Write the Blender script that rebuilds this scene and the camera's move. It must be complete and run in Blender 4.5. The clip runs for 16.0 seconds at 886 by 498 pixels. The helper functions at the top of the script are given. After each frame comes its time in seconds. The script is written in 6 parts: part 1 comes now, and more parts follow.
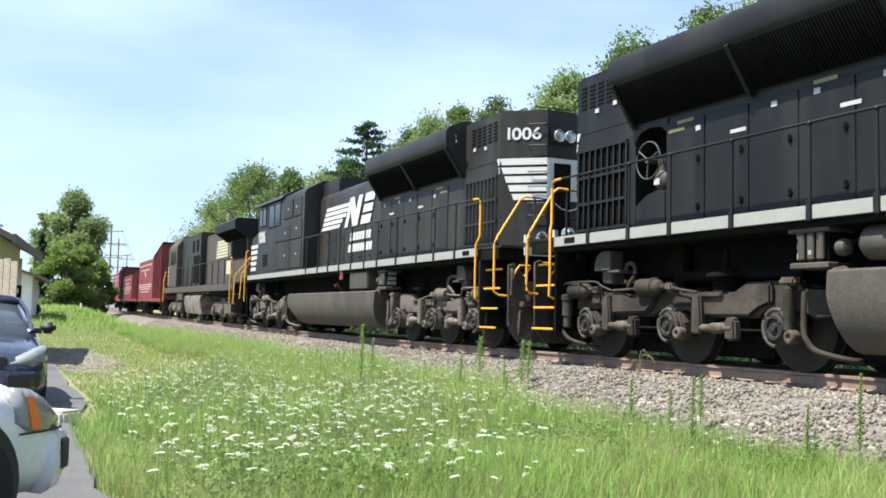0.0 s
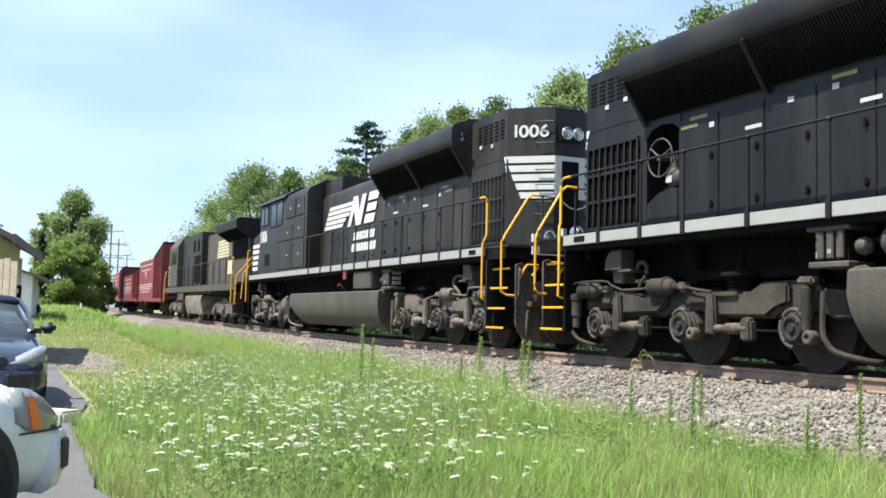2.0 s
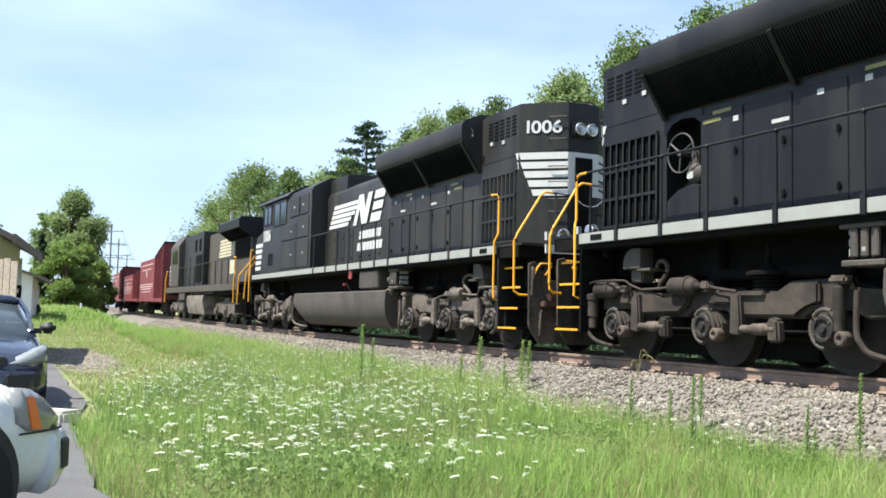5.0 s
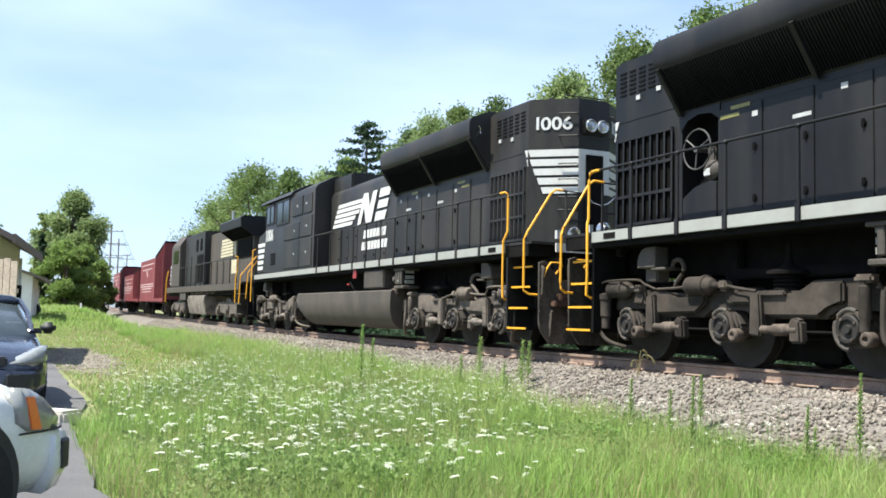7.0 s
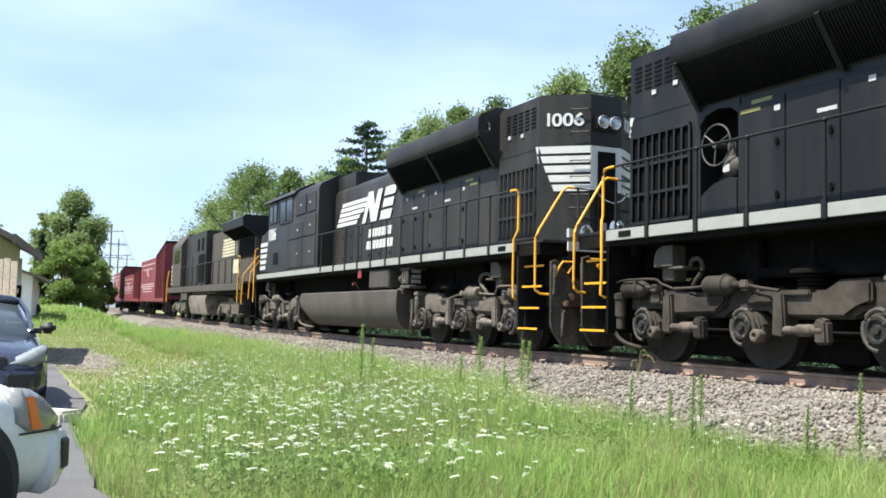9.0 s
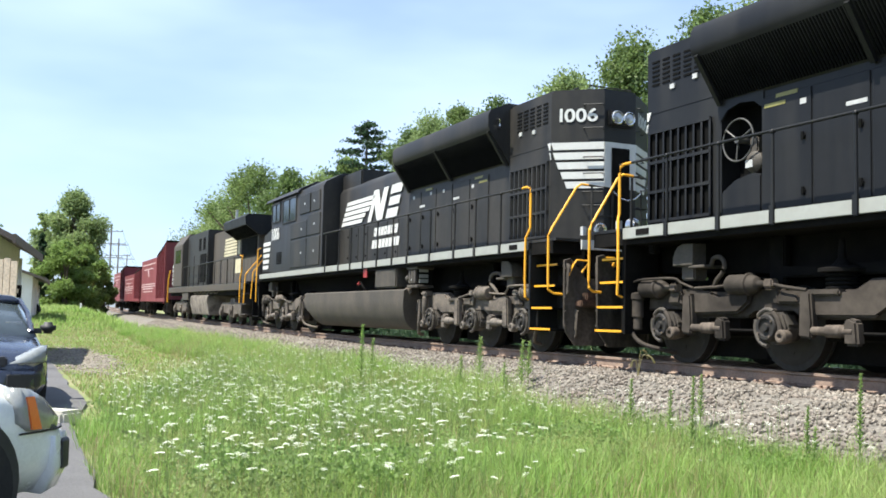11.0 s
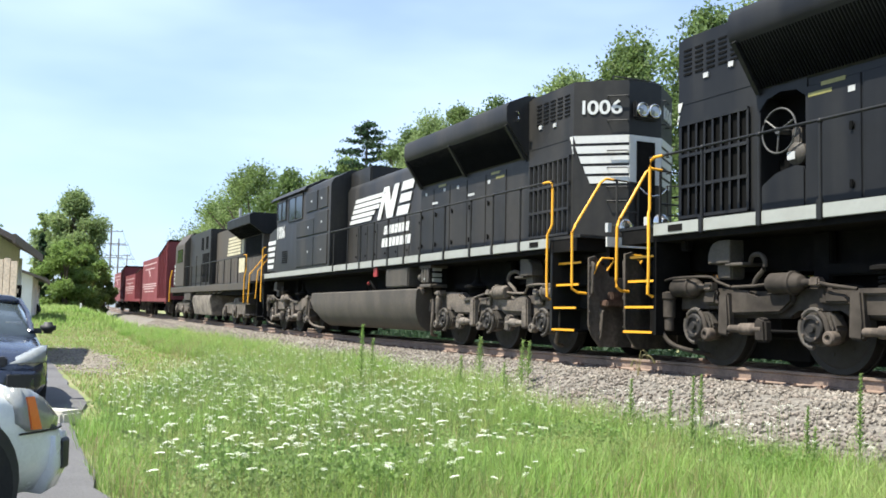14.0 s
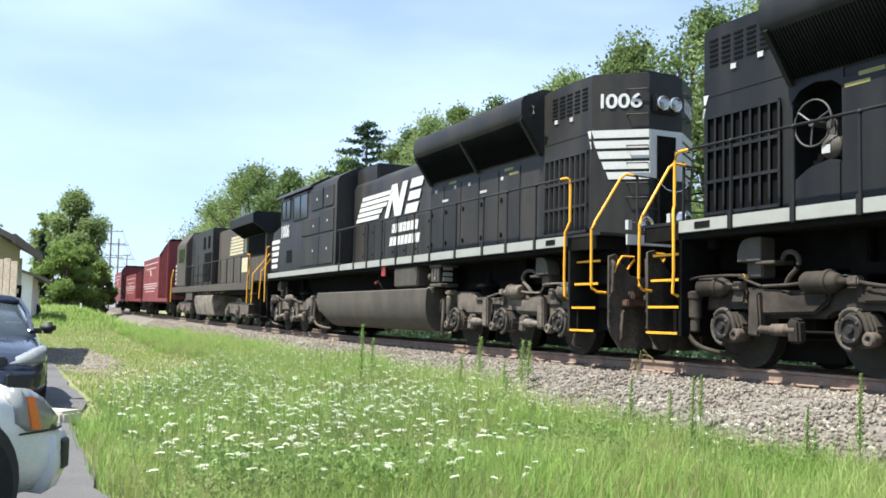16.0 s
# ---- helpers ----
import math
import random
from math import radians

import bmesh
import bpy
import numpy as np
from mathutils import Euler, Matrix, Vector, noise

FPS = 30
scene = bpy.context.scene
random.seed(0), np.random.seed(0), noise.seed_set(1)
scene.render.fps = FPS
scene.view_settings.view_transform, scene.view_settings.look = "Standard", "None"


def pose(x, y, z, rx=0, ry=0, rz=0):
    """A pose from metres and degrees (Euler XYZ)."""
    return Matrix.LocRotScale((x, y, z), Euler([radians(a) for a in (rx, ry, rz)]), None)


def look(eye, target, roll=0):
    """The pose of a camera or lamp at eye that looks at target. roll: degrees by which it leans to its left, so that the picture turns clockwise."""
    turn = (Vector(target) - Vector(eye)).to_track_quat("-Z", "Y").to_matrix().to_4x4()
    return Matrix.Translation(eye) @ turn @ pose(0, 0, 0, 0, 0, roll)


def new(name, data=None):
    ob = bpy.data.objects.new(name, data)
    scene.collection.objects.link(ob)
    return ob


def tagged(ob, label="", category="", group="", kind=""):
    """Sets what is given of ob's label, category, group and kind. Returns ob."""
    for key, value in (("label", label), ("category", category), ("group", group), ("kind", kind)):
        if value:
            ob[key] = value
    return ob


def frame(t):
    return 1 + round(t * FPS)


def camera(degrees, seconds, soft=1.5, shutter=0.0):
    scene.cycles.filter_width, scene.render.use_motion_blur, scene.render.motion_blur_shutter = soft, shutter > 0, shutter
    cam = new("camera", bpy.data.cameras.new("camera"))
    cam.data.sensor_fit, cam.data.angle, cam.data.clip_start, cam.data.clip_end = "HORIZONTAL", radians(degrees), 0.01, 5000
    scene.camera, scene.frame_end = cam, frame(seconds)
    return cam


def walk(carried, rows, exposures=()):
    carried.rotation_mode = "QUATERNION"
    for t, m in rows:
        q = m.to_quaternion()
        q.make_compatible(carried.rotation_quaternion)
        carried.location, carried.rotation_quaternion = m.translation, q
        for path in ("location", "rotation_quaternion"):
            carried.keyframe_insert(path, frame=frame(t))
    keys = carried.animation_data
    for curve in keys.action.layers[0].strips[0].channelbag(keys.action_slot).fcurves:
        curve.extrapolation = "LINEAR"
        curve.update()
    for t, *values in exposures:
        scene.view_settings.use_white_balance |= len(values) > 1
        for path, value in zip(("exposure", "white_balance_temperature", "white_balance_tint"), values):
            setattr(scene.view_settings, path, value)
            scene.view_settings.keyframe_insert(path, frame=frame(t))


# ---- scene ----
# ---- camera ----
cam = camera(50.07, 16.0, soft=1.7)
EYE = (0.0, 0.0, 0.5835)
UP = math.tan(0.0721)
walk(cam, [(0.0, look(EYE, (0.0, 1.0, 0.5835 + UP), 1.22)), (16.0, look(EYE, (0.0, 1.0, 0.5835 + UP), 1.22))], [(0.0, 1.36, 6500, 7.0), (16.0, 1.36, 6500, 7.0)])

# ---- world, sun, exposure ----
SUN_FROM = Vector((-0.932, -0.363, 1.95)).normalized()
world = bpy.data.worlds.new("sky")
scene.world = world
world.use_nodes = True
wn, wl = world.node_tree.nodes, world.node_tree.links
sky = wn.new("ShaderNodeTexSky")
sky.sky_type = "NISHITA"
sky.sun_disc = False
sky.sun_elevation = math.asin(SUN_FROM.z)
sky.sun_rotation = math.atan2(SUN_FROM.x, SUN_FROM.y)
sky.air_density, sky.dust_density, sky.ozone_density = 1.0, 0.8, 1.4
wtc = wn.new("ShaderNodeTexCoord")
wmap = wn.new("ShaderNodeMapping")
wmap.inputs["Scale"].default_value = (1.0, 1.0, 3.6)
wmap.inputs["Rotation"].default_value = (0.0, 0.22, 0.35)
cloud = wn.new("ShaderNodeTexNoise")
cloud.inputs["Scale"].default_value = 1.7
cloud.inputs["Detail"].default_value = 4.5
cloud.inputs["Roughness"].default_value = 0.5
ramp = wn.new("ShaderNodeValToRGB")
ramp.color_ramp.elements[0].position, ramp.color_ramp.elements[0].color = 0.40, (0.26, 0.26, 0.26, 1)
ramp.color_ramp.elements[1].position, ramp.color_ramp.elements[1].color = 0.72, (0.74, 0.74, 0.74, 1)
wmix = wn.new("ShaderNodeMixRGB")
wmix.inputs["Color2"].default_value = (6.7, 7.4, 7.8, 1)
wl.new(wtc.outputs["Generated"], wmap.inputs["Vector"])
wl.new(wmap.outputs["Vector"], cloud.inputs["Vector"])
wl.new(cloud.outputs["Fac"], ramp.inputs["Fac"])
wl.new(ramp.outputs["Color"], wmix.inputs["Fac"])
wl.new(sky.outputs["Color"], wmix.inputs["Color1"])
wtone = wn.new("ShaderNodeMixRGB")
wtone.blend_type = "MULTIPLY"
wtone.inputs["Fac"].default_value = 1.0
wtone.inputs["Color2"].default_value = (0.82, 0.92, 1.16, 1)
wl.new(wmix.outputs["Color"], wtone.inputs["Color1"])
wl.new(wtone.outputs["Color"], wn["Background"].inputs["Color"])
wn["Background"].inputs["Strength"].default_value = 0.071
sun = new("sun", bpy.data.lights.new("sun", "SUN"))
sun.data.energy, sun.data.angle, sun.data.color = 4.2, radians(0.6), (1.0, 0.96, 0.88)
sun.matrix_world = look((0, 0, 60), Vector((0, 0, 60)) - SUN_FROM)

# ---- the line of the track: s runs along it away from the eye, v out from it to the near side ----
TURN, BEND, OFF, LONG = 0.4411, 0.0004939, 9.9286, 22.63


def smooth(a, b, x):
    x = min(1.0, max(0.0, (x - a) / (b - a)))
    return x * x * (3 - 2 * x)


def grade(s):
    """Height of the rail head: level, then a gentle climb, then level."""
    if s < 22:
        return 0.0
    if s < 34:
        return 0.0085 * (s - 22) ** 2 / 24
    return min(0.0085 * (s - 28), 1.6)


def track(s, v=0.0, z=0.0):
    b = min(s, 260.0)
    x, y, a = math.sin(BEND * b) / BEND, (1 - math.cos(BEND * b)) / BEND, TURN - BEND * b
    if s > b:
        x, y = x + (s - b) * math.cos(BEND * b), y + (s - b) * math.sin(BEND * b)
    d, r = Vector((-math.sin(TURN), math.cos(TURN))), Vector((math.cos(TURN), math.sin(TURN)))
    p = r * (OFF + y) + d * x
    p -= Vector((math.cos(a), math.sin(a))) * v
    return Vector((p.x, p.y, z + grade(s)))


def track_pose(s, back=False):
    """A car's pose at s: its x along the line (away from the eye, or towards it), its y to the side."""
    a, b = track(s - 5), track(s + 5)
    d = (a - b if back else b - a).normalized()
    side = Vector((0, 0, 1)).cross(d).normalized()
    m = Matrix((d, side, d.cross(side))).transposed().to_4x4()
    m.translation = (a + b) / 2
    return m


def coupling(t):
    """Where on the line the couplers of the two leading engines meet, at t seconds."""
    return -9.36935e-05 * t ** 3 - 2.53105e-03 * t ** 2 - 0.13684 * t + 14.95182


# ---- materials ----
def mat(name, color, rough=0.6, metal=0.0, vary=0.25, scale=6.0, fine=60.0, bump=0.15, other=None, amount=0.4, clear=0.0, spec=0.5, island=0.0, streak=1.0):
    """A procedural surface: base colour, large stains of another colour, fine grain, relief."""
    m = bpy.data.materials.new(name)
    m.use_nodes = True
    n, l = m.node_tree.nodes, m.node_tree.links
    b = n["Principled BSDF"]
    tc = n.new("ShaderNodeTexCoord")
    mp = n.new("ShaderNodeMapping")
    mp.inputs["Scale"].default_value = (1, 1, streak)
    l.new(tc.outputs["Object"], mp.inputs["Vector"])
    big, small = n.new("ShaderNodeTexNoise"), n.new("ShaderNodeTexNoise")
    for q, s in ((big, scale), (small, fine)):
        q.inputs["Scale"].default_value = s
        q.inputs["Detail"].default_value = 5.0
    l.new(mp.outputs["Vector"], big.inputs["Vector"])
    l.new(tc.outputs["Object"], small.inputs["Vector"])
    other = other or tuple(c * 0.55 for c in color)
    r1 = n.new("ShaderNodeMapRange")
    r1.inputs["From Min"].default_value, r1.inputs["From Max"].default_value = 0.40, 0.68
    r1.inputs["To Max"].default_value = amount
    l.new(big.outputs["Fac"], r1.inputs["Value"])
    mx = n.new("ShaderNodeMixRGB")
    mx.inputs["Color1"].default_value, mx.inputs["Color2"].default_value = (*color, 1), (*other, 1)
    l.new(r1.outputs["Result"], mx.inputs["Fac"])
    hsv = n.new("ShaderNodeHueSaturation")
    l.new(mx.outputs["Color"], hsv.inputs["Color"])
    r2 = n.new("ShaderNodeMapRange")
    r2.inputs["To Min"].default_value, r2.inputs["To Max"].default_value = 1 - vary, 1 + vary
    if island:
        geo = n.new("ShaderNodeNewGeometry")
        add = n.new("ShaderNodeMath")
        add.operation = "MULTIPLY_ADD"
        l.new(geo.outputs["Random Per Island"], add.inputs[0])
        add.inputs[1].default_value = island
        l.new(small.outputs["Fac"], add.inputs[2])
        r2.inputs["From Min"].default_value, r2.inputs["From Max"].default_value = 0.3, 0.7 + island
        l.new(add.outputs[0], r2.inputs["Value"])
    else:
        r2.inputs["From Min"].default_value, r2.inputs["From Max"].default_value = 0.3, 0.7
        l.new(small.outputs["Fac"], r2.inputs["Value"])
    l.new(r2.outputs["Result"], hsv.inputs["Value"])
    l.new(hsv.outputs["Color"], b.inputs["Base Color"])
    r3 = n.new("ShaderNodeMapRange")
    r3.inputs["To Min"].default_value, r3.inputs["To Max"].default_value = max(0.02, rough - 0.1), min(1, rough + 0.12)
    l.new(big.outputs["Fac"], r3.inputs["Value"])
    l.new(r3.outputs["Result"], b.inputs["Roughness"])
    b.inputs["Metallic"].default_value = metal
    b.inputs["Specular IOR Level"].default_value = spec
    b.inputs["Coat Weight"].default_value = clear
    b.inputs["Coat Roughness"].default_value = 0.08
    if bump:
        bp = n.new("ShaderNodeBump")
        bp.inputs["Strength"].default_value = bump
        bp.inputs["Distance"].default_value = 0.02
        l.new(small.outputs["Fac"], bp.inputs["Height"])
        l.new(bp.outputs["Normal"], b.inputs["Normal"])
    return m


def leafy(name, color, other, scale=0.5):
    """Leaves: each blade its own shade, light coming through."""
    m = mat(name, color, 0.55, vary=0.38, scale=scale, fine=3.0, bump=0, other=other, amount=0.8, island=1.0, spec=0.3)
    n, l = m.node_tree.nodes, m.node_tree.links
    b, out = n["Principled BSDF"], n["Material Output"]
    tr = n.new("ShaderNodeBsdfTranslucent")
    hue = b.inputs["Base Color"].links[0].from_socket
    l.new(hue, tr.inputs["Color"])
    mx = n.new("ShaderNodeMixShader")
    mx.inputs[0].default_value = 0.5
    l.new(b.outputs[0], mx.inputs[1])
    l.new(tr.outputs[0], mx.inputs[2])
    l.new(mx.outputs[0], out.inputs["Surface"])
    return m


CLEAN_BLACK = mat("black_engine_paint", (0.0072, 0.0074, 0.0084), 0.5, vary=0.10, scale=2.2, fine=7, bump=0.02, other=(0.021, 0.0205, 0.020), amount=0.7, streak=0.12, spec=0.28)
# Dusty black, its base colour lifted to stand in for haze.
BLACK = mat("dusty_hazy_black_paint", (0.0160, 0.0153, 0.0146), 0.52, vary=0.12, scale=1.8, fine=8, bump=0.02, other=(0.048, 0.043, 0.037), amount=0.7, streak=0.15, spec=0.3)
# Near-black for latches and slats; stands in for shade in recesses and openings.
DARK = mat("black_parts_and_recess_shade", (0.004, 0.004, 0.004), 0.9, vary=0.2, bump=0.05, spec=0.1)
# Brown grime; the strong dark blotches also stand in for shade on the trucks.
GRIME = mat("grimy_shade_blotched_steel", (0.062, 0.051, 0.042), 0.85, vary=0.18, scale=1.9, fine=11, bump=0.15, other=(0.020, 0.0165, 0.014), amount=0.95, spec=0.2)
TANKM = mat("dusty_black_steel", (0.052, 0.044, 0.036), 0.7, vary=0.2, scale=3, fine=30, bump=0.1, other=(0.085, 0.070, 0.056), amount=0.8, streak=0.4)
# Near-black steel; under the engines the colour also stands in for shade.
UNDER = mat("near_black_steel_and_shade", (0.0045, 0.0042, 0.0040), 0.9, vary=0.3, scale=5, bump=0.2, other=(0.013, 0.011, 0.010), amount=0.6, spec=0.12)
WHEEL = mat("wheel_steel", (0.019, 0.016, 0.014), 0.7, metal=0.1, vary=0.2, scale=9, bump=0.1)
WHITE = mat("white_paint", (0.60, 0.60, 0.58), 0.5, vary=0.06, scale=3, fine=30, bump=0.02, other=(0.45, 0.43, 0.40), amount=0.4, streak=0.5)
SILL = mat("dirty_white_sill", (0.30, 0.305, 0.28), 0.6, vary=0.05, scale=3.5, fine=14, bump=0.02, other=(0.24, 0.235, 0.21), amount=0.45)
YELLOW = mat("yellow_paint", (0.80, 0.38, 0.02), 0.5, vary=0.12, scale=8, bump=0.02, other=(0.5, 0.22, 0.02), amount=0.3)
CHROME = mat("bright_steel", (0.6, 0.6, 0.6), 0.25, metal=1.0, vary=0.1, bump=0)
STICKER = mat("label_white", (0.45, 0.45, 0.44), 0.5, vary=0.1, bump=0)
STICKY = mat("label_yellow", (0.22, 0.20, 0.06), 0.5, vary=0.1, bump=0)
REDP = mat("red_paint", (0.32, 0.03, 0.03), 0.5, vary=0.1, bump=0)
RAILM = mat("rail_steel", (0.27, 0.195, 0.150), 0.75, vary=0.25, scale=4, fine=50, bump=0.15, other=(0.17, 0.115, 0.088), amount=0.7)
RAILTOP = mat("worn_rail_head", (0.35, 0.33, 0.31), 0.35, metal=0.8, vary=0.1, bump=0)
TIE = mat("weathered_tie_wood", (0.11, 0.085, 0.065), 0.9, vary=0.3, scale=4, fine=40, bump=0.4)
STONE = mat("ballast_stone", (0.222, 0.196, 0.163), 0.9, vary=0.55, scale=3, fine=25, bump=0.3, other=(0.165, 0.130, 0.106), amount=0.8, island=1.0)
BALLAST = mat("ballast_bed", (0.15, 0.135, 0.115), 0.95, vary=0.5, scale=2, fine=26, bump=0.8, other=(0.14, 0.12, 0.10), amount=0.6)
SOIL = mat("grassy_soil", (0.145, 0.175, 0.055), 0.95, vary=0.4, scale=0.9, fine=14, bump=0.6, other=(0.25, 0.21, 0.13), amount=0.6)
ASPHALT = mat("worn_asphalt", (0.105, 0.101, 0.102), 0.9, vary=0.25, scale=1.2, fine=70, bump=0.35, other=(0.075, 0.072, 0.072), amount=0.6)
GLASS_DARK = mat("dark_window", (0.012, 0.014, 0.016), 0.08, vary=0.05, bump=0)
RED_CAR = mat("faded_red_car_paint", (0.190, 0.034, 0.040), 0.65, vary=0.15, scale=0.8, fine=14, bump=0.05, other=(0.13, 0.026, 0.028), amount=0.6, streak=0.3)


# ---- builders ----
def part(name, bm, material, parent=None, label="", smooth_it=False):
    me = bpy.data.meshes.new(name)
    bmesh.ops.recalc_face_normals(bm, faces=bm.faces)
    bm.to_mesh(me)
    bm.free()
    me.materials.append(material)
    me.polygons.foreach_set("use_smooth", [True] * len(me.polygons))
    if not smooth_it:
        me.set_sharp_from_angle(angle=radians(33))
    ob = new(name, me)
    if parent:
        ob.parent = parent
    if label:
        ob["label"] = label
    return ob


def raw(name, verts, faces, material, parent=None, label=""):
    me = bpy.data.meshes.new(name)
    me.from_pydata(verts, [], faces)
    me.materials.append(material)
    ob = new(name, me)
    if parent:
        ob.parent = parent
    if label:
        ob["label"] = label
    return ob


def box(bm, x0, x1, y0, y1, z0, z1, bevel=0.0):
    g = bmesh.ops.create_cube(bm, size=1)
    for v in g["verts"]:
        v.co = Vector(((x0 + x1) / 2 + v.co.x * (x1 - x0), (y0 + y1) / 2 + v.co.y * (y1 - y0), (z0 + z1) / 2 + v.co.z * (z1 - z0)))
    if bevel:
        es = list({e for v in g["verts"] for e in v.link_edges})
        bmesh.ops.bevel(bm, geom=es, offset=bevel, segments=2, affect="EDGES")
    return bm


def bbox(*a, bevel=0.0):
    return box(bmesh.new(), *a, bevel=bevel)


def cyl(bm, p0, p1, r, seg=12, r2=None):
    p0, p1 = Vector(p0), Vector(p1)
    m = Matrix.Translation((p0 + p1) / 2) @ (p1 - p0).to_track_quat("Z", "Y").to_matrix().to_4x4()
    bmesh.ops.create_cone(bm, cap_ends=True, segments=seg, radius1=r, radius2=r if r2 is None else r2, depth=(p1 - p0).length, matrix=m)
    return bm


def tube(bm, pts, r, seg=8):
    """A bent pipe through pts."""
    pts = [Vector(p) for p in pts]
    rings = []
    for i, p in enumerate(pts):
        d = (pts[min(i + 1, len(pts) - 1)] - pts[max(i - 1, 0)]).normalized()
        ref = Vector((0, 0, 1)) if abs(d.z) < 0.9 else Vector((1, 0, 0))
        a = d.cross(ref).normalized()
        b = d.cross(a)
        rings.append([bm.verts.new(p + (a * math.cos(2 * math.pi * j / seg) + b * math.sin(2 * math.pi * j / seg)) * r) for j in range(seg)])
    for q, w in zip(rings, rings[1:]):
        for j in range(seg):
            bm.faces.new((q[j], q[(j + 1) % seg], w[(j + 1) % seg], w[j]))
    bm.faces.new(rings[0])
    bm.faces.new(rings[-1][::-1])
    return bm


def hose(bm, pts, r, seg=8):
    """A pipe that bends softly through pts."""
    p = [Vector(q) for q in pts]
    p = [p[0] * 2 - p[1]] + p + [p[-1] * 2 - p[-2]]
    out = []
    for a, b, c, d in zip(p, p[1:], p[2:], p[3:]):
        for k in range(3):
            t = k / 3
            out.append(0.5 * (2 * b + (c - a) * t + (2 * a - 5 * b + 4 * c - d) * t * t + (3 * b - a - 3 * c + d) * t ** 3))
    return tube(bm, out + [p[-2]], r, seg)


def lathe(bm, profile, base, axis="z", seg=24):
    """A round thing: radii along an axis from base."""
    rings = []
    for r, h in profile:
        ring = []
        for k in range(seg):
            c, d = r * math.cos(2 * math.pi * k / seg), r * math.sin(2 * math.pi * k / seg)
            ring.append(bm.verts.new(Vector(base) + Vector({"x": (h, c, d), "y": (c, h, d), "z": (c, d, h)}[axis])))
        rings.append(ring)
    for q, w in zip(rings, rings[1:]):
        for k in range(seg):
            bm.faces.new((q[k], q[(k + 1) % seg], w[(k + 1) % seg], w[k]))
    bm.faces.new(rings[0][::-1])
    bm.faces.new(rings[-1])
    return bm


def prism(bm, poly, axis, a, b):
    """A polygon drawn out along an axis from a to b; poly in the two other axes, in order."""
    def at(p, k):
        return {"x": (k, p[0], p[1]), "y": (p[0], k, p[1]), "z": (p[0], p[1], k)}[axis]
    q, w = [bm.verts.new(at(p, a)) for p in poly], [bm.verts.new(at(p, b)) for p in poly]
    n = len(poly)
    for i in range(n):
        bm.faces.new((q[i], q[(i + 1) % n], w[(i + 1) % n], w[i]))
    bm.faces.new(q[::-1])
    bm.faces.new(w)
    return bm


def bevelled(bm, offset=0.02, segments=2):
    bmesh.ops.bevel(bm, geom=list(bm.edges), offset=offset, segments=segments, affect="EDGES")
    return bm


def letters(name, text, size, material, parent, m, label="", stretch=1.0):
    """Lettering as a thin mesh in its own plane, placed by m."""
    c = bpy.data.curves.new(name, "FONT")
    c.body, c.size, c.extrude, c.offset = text, size, 0.004, size * 0.02
    ob = bpy.data.objects.new(name, c)
    scene.collection.objects.link(ob)
    me = bpy.data.meshes.new_from_object(ob.evaluated_get(bpy.context.evaluated_depsgraph_get()))
    bpy.data.objects.remove(ob)
    me.transform(m @ Matrix.Diagonal((stretch, 1, 1, 1)))
    me.materials.clear()
    me.materials.append(material)
    out = new(name, me)
    out.parent = parent
    if label:
        out["label"] = label
    return out


# ---- ground, pavement, ballast, rails ----
def bank(s, v):
    """Lift of the land away from the track: the near side climbs to a bank far off."""
    return 1.05 * smooth(32, 84, s) * smooth(3.0, 6.0, v) if v > 0 else 0.7 * smooth(4, 14, -v)


def land(s, v):
    p = track(s, v)
    return Vector((p.x, p.y, p.z - 0.72 + bank(s, v) + 0.05 * noise.noise((p.x * 0.35, p.y * 0.35, 0))))


def ground():
    ss = [-1500, -600, -250, -100, -50] + [-30 + 1.5 * i for i in range(100)] + [125, 140, 160, 190, 230, 300, 450, 800, 1600, 3000]
    vs = [-2500, -900, -350, -150, -70, -40, -28, -20, -14, -10, -8, -6] + [-5 + 0.5 * i for i in range(40)] + [16, 18, 21, 26, 34, 50, 90, 200, 500, 1100]
    verts = [land(s, v) for s in ss for v in vs]
    n = len(vs)
    faces = [(i * n + j, i * n + j + 1, (i + 1) * n + j + 1, (i + 1) * n + j) for i in range(len(ss) - 1) for j in range(n - 1)]
    tagged(raw("ground", verts, faces, SOIL), "grassy ground beside a railway, rising to a bank", "ground", kind="structure")


def edge(s):
    """The pavement's edge, drawing nearer to the track farther on."""
    return 9.15 - 0.4 * smooth(11.5, 14, s)


def pavement():
    random.seed(3)
    ss = [-24 + 0.8 * i for i in range(90)]
    vs = [9.15, 9.6, 10.5, 12, 14, 17, 21]
    verts, faces, n = [], [], len(vs) + 1
    for s in ss:
        w = 0.12 * noise.noise((s * 0.9, 5, 1)) + 0.05 * noise.noise((s * 3.1, 2, 1))
        e = edge(s) - 9.15
        row = [land(s, v + (w + e if v < 9.5 else e * 0.5)) + Vector((0, 0, 0.045)) for v in vs]
        verts += [land(s, 9.13 + w + e) - Vector((0, 0, 0.08))] + row
    faces = [(i * n + j, i * n + j + 1, (i + 1) * n + j + 1, (i + 1) * n + j) for i in range(len(ss) - 1) for j in range(n - 1)]
    tagged(raw("pavement", verts, faces, ASPHALT), "worn grey asphalt of a parking place with a ragged edge", "pavement", kind="structure")


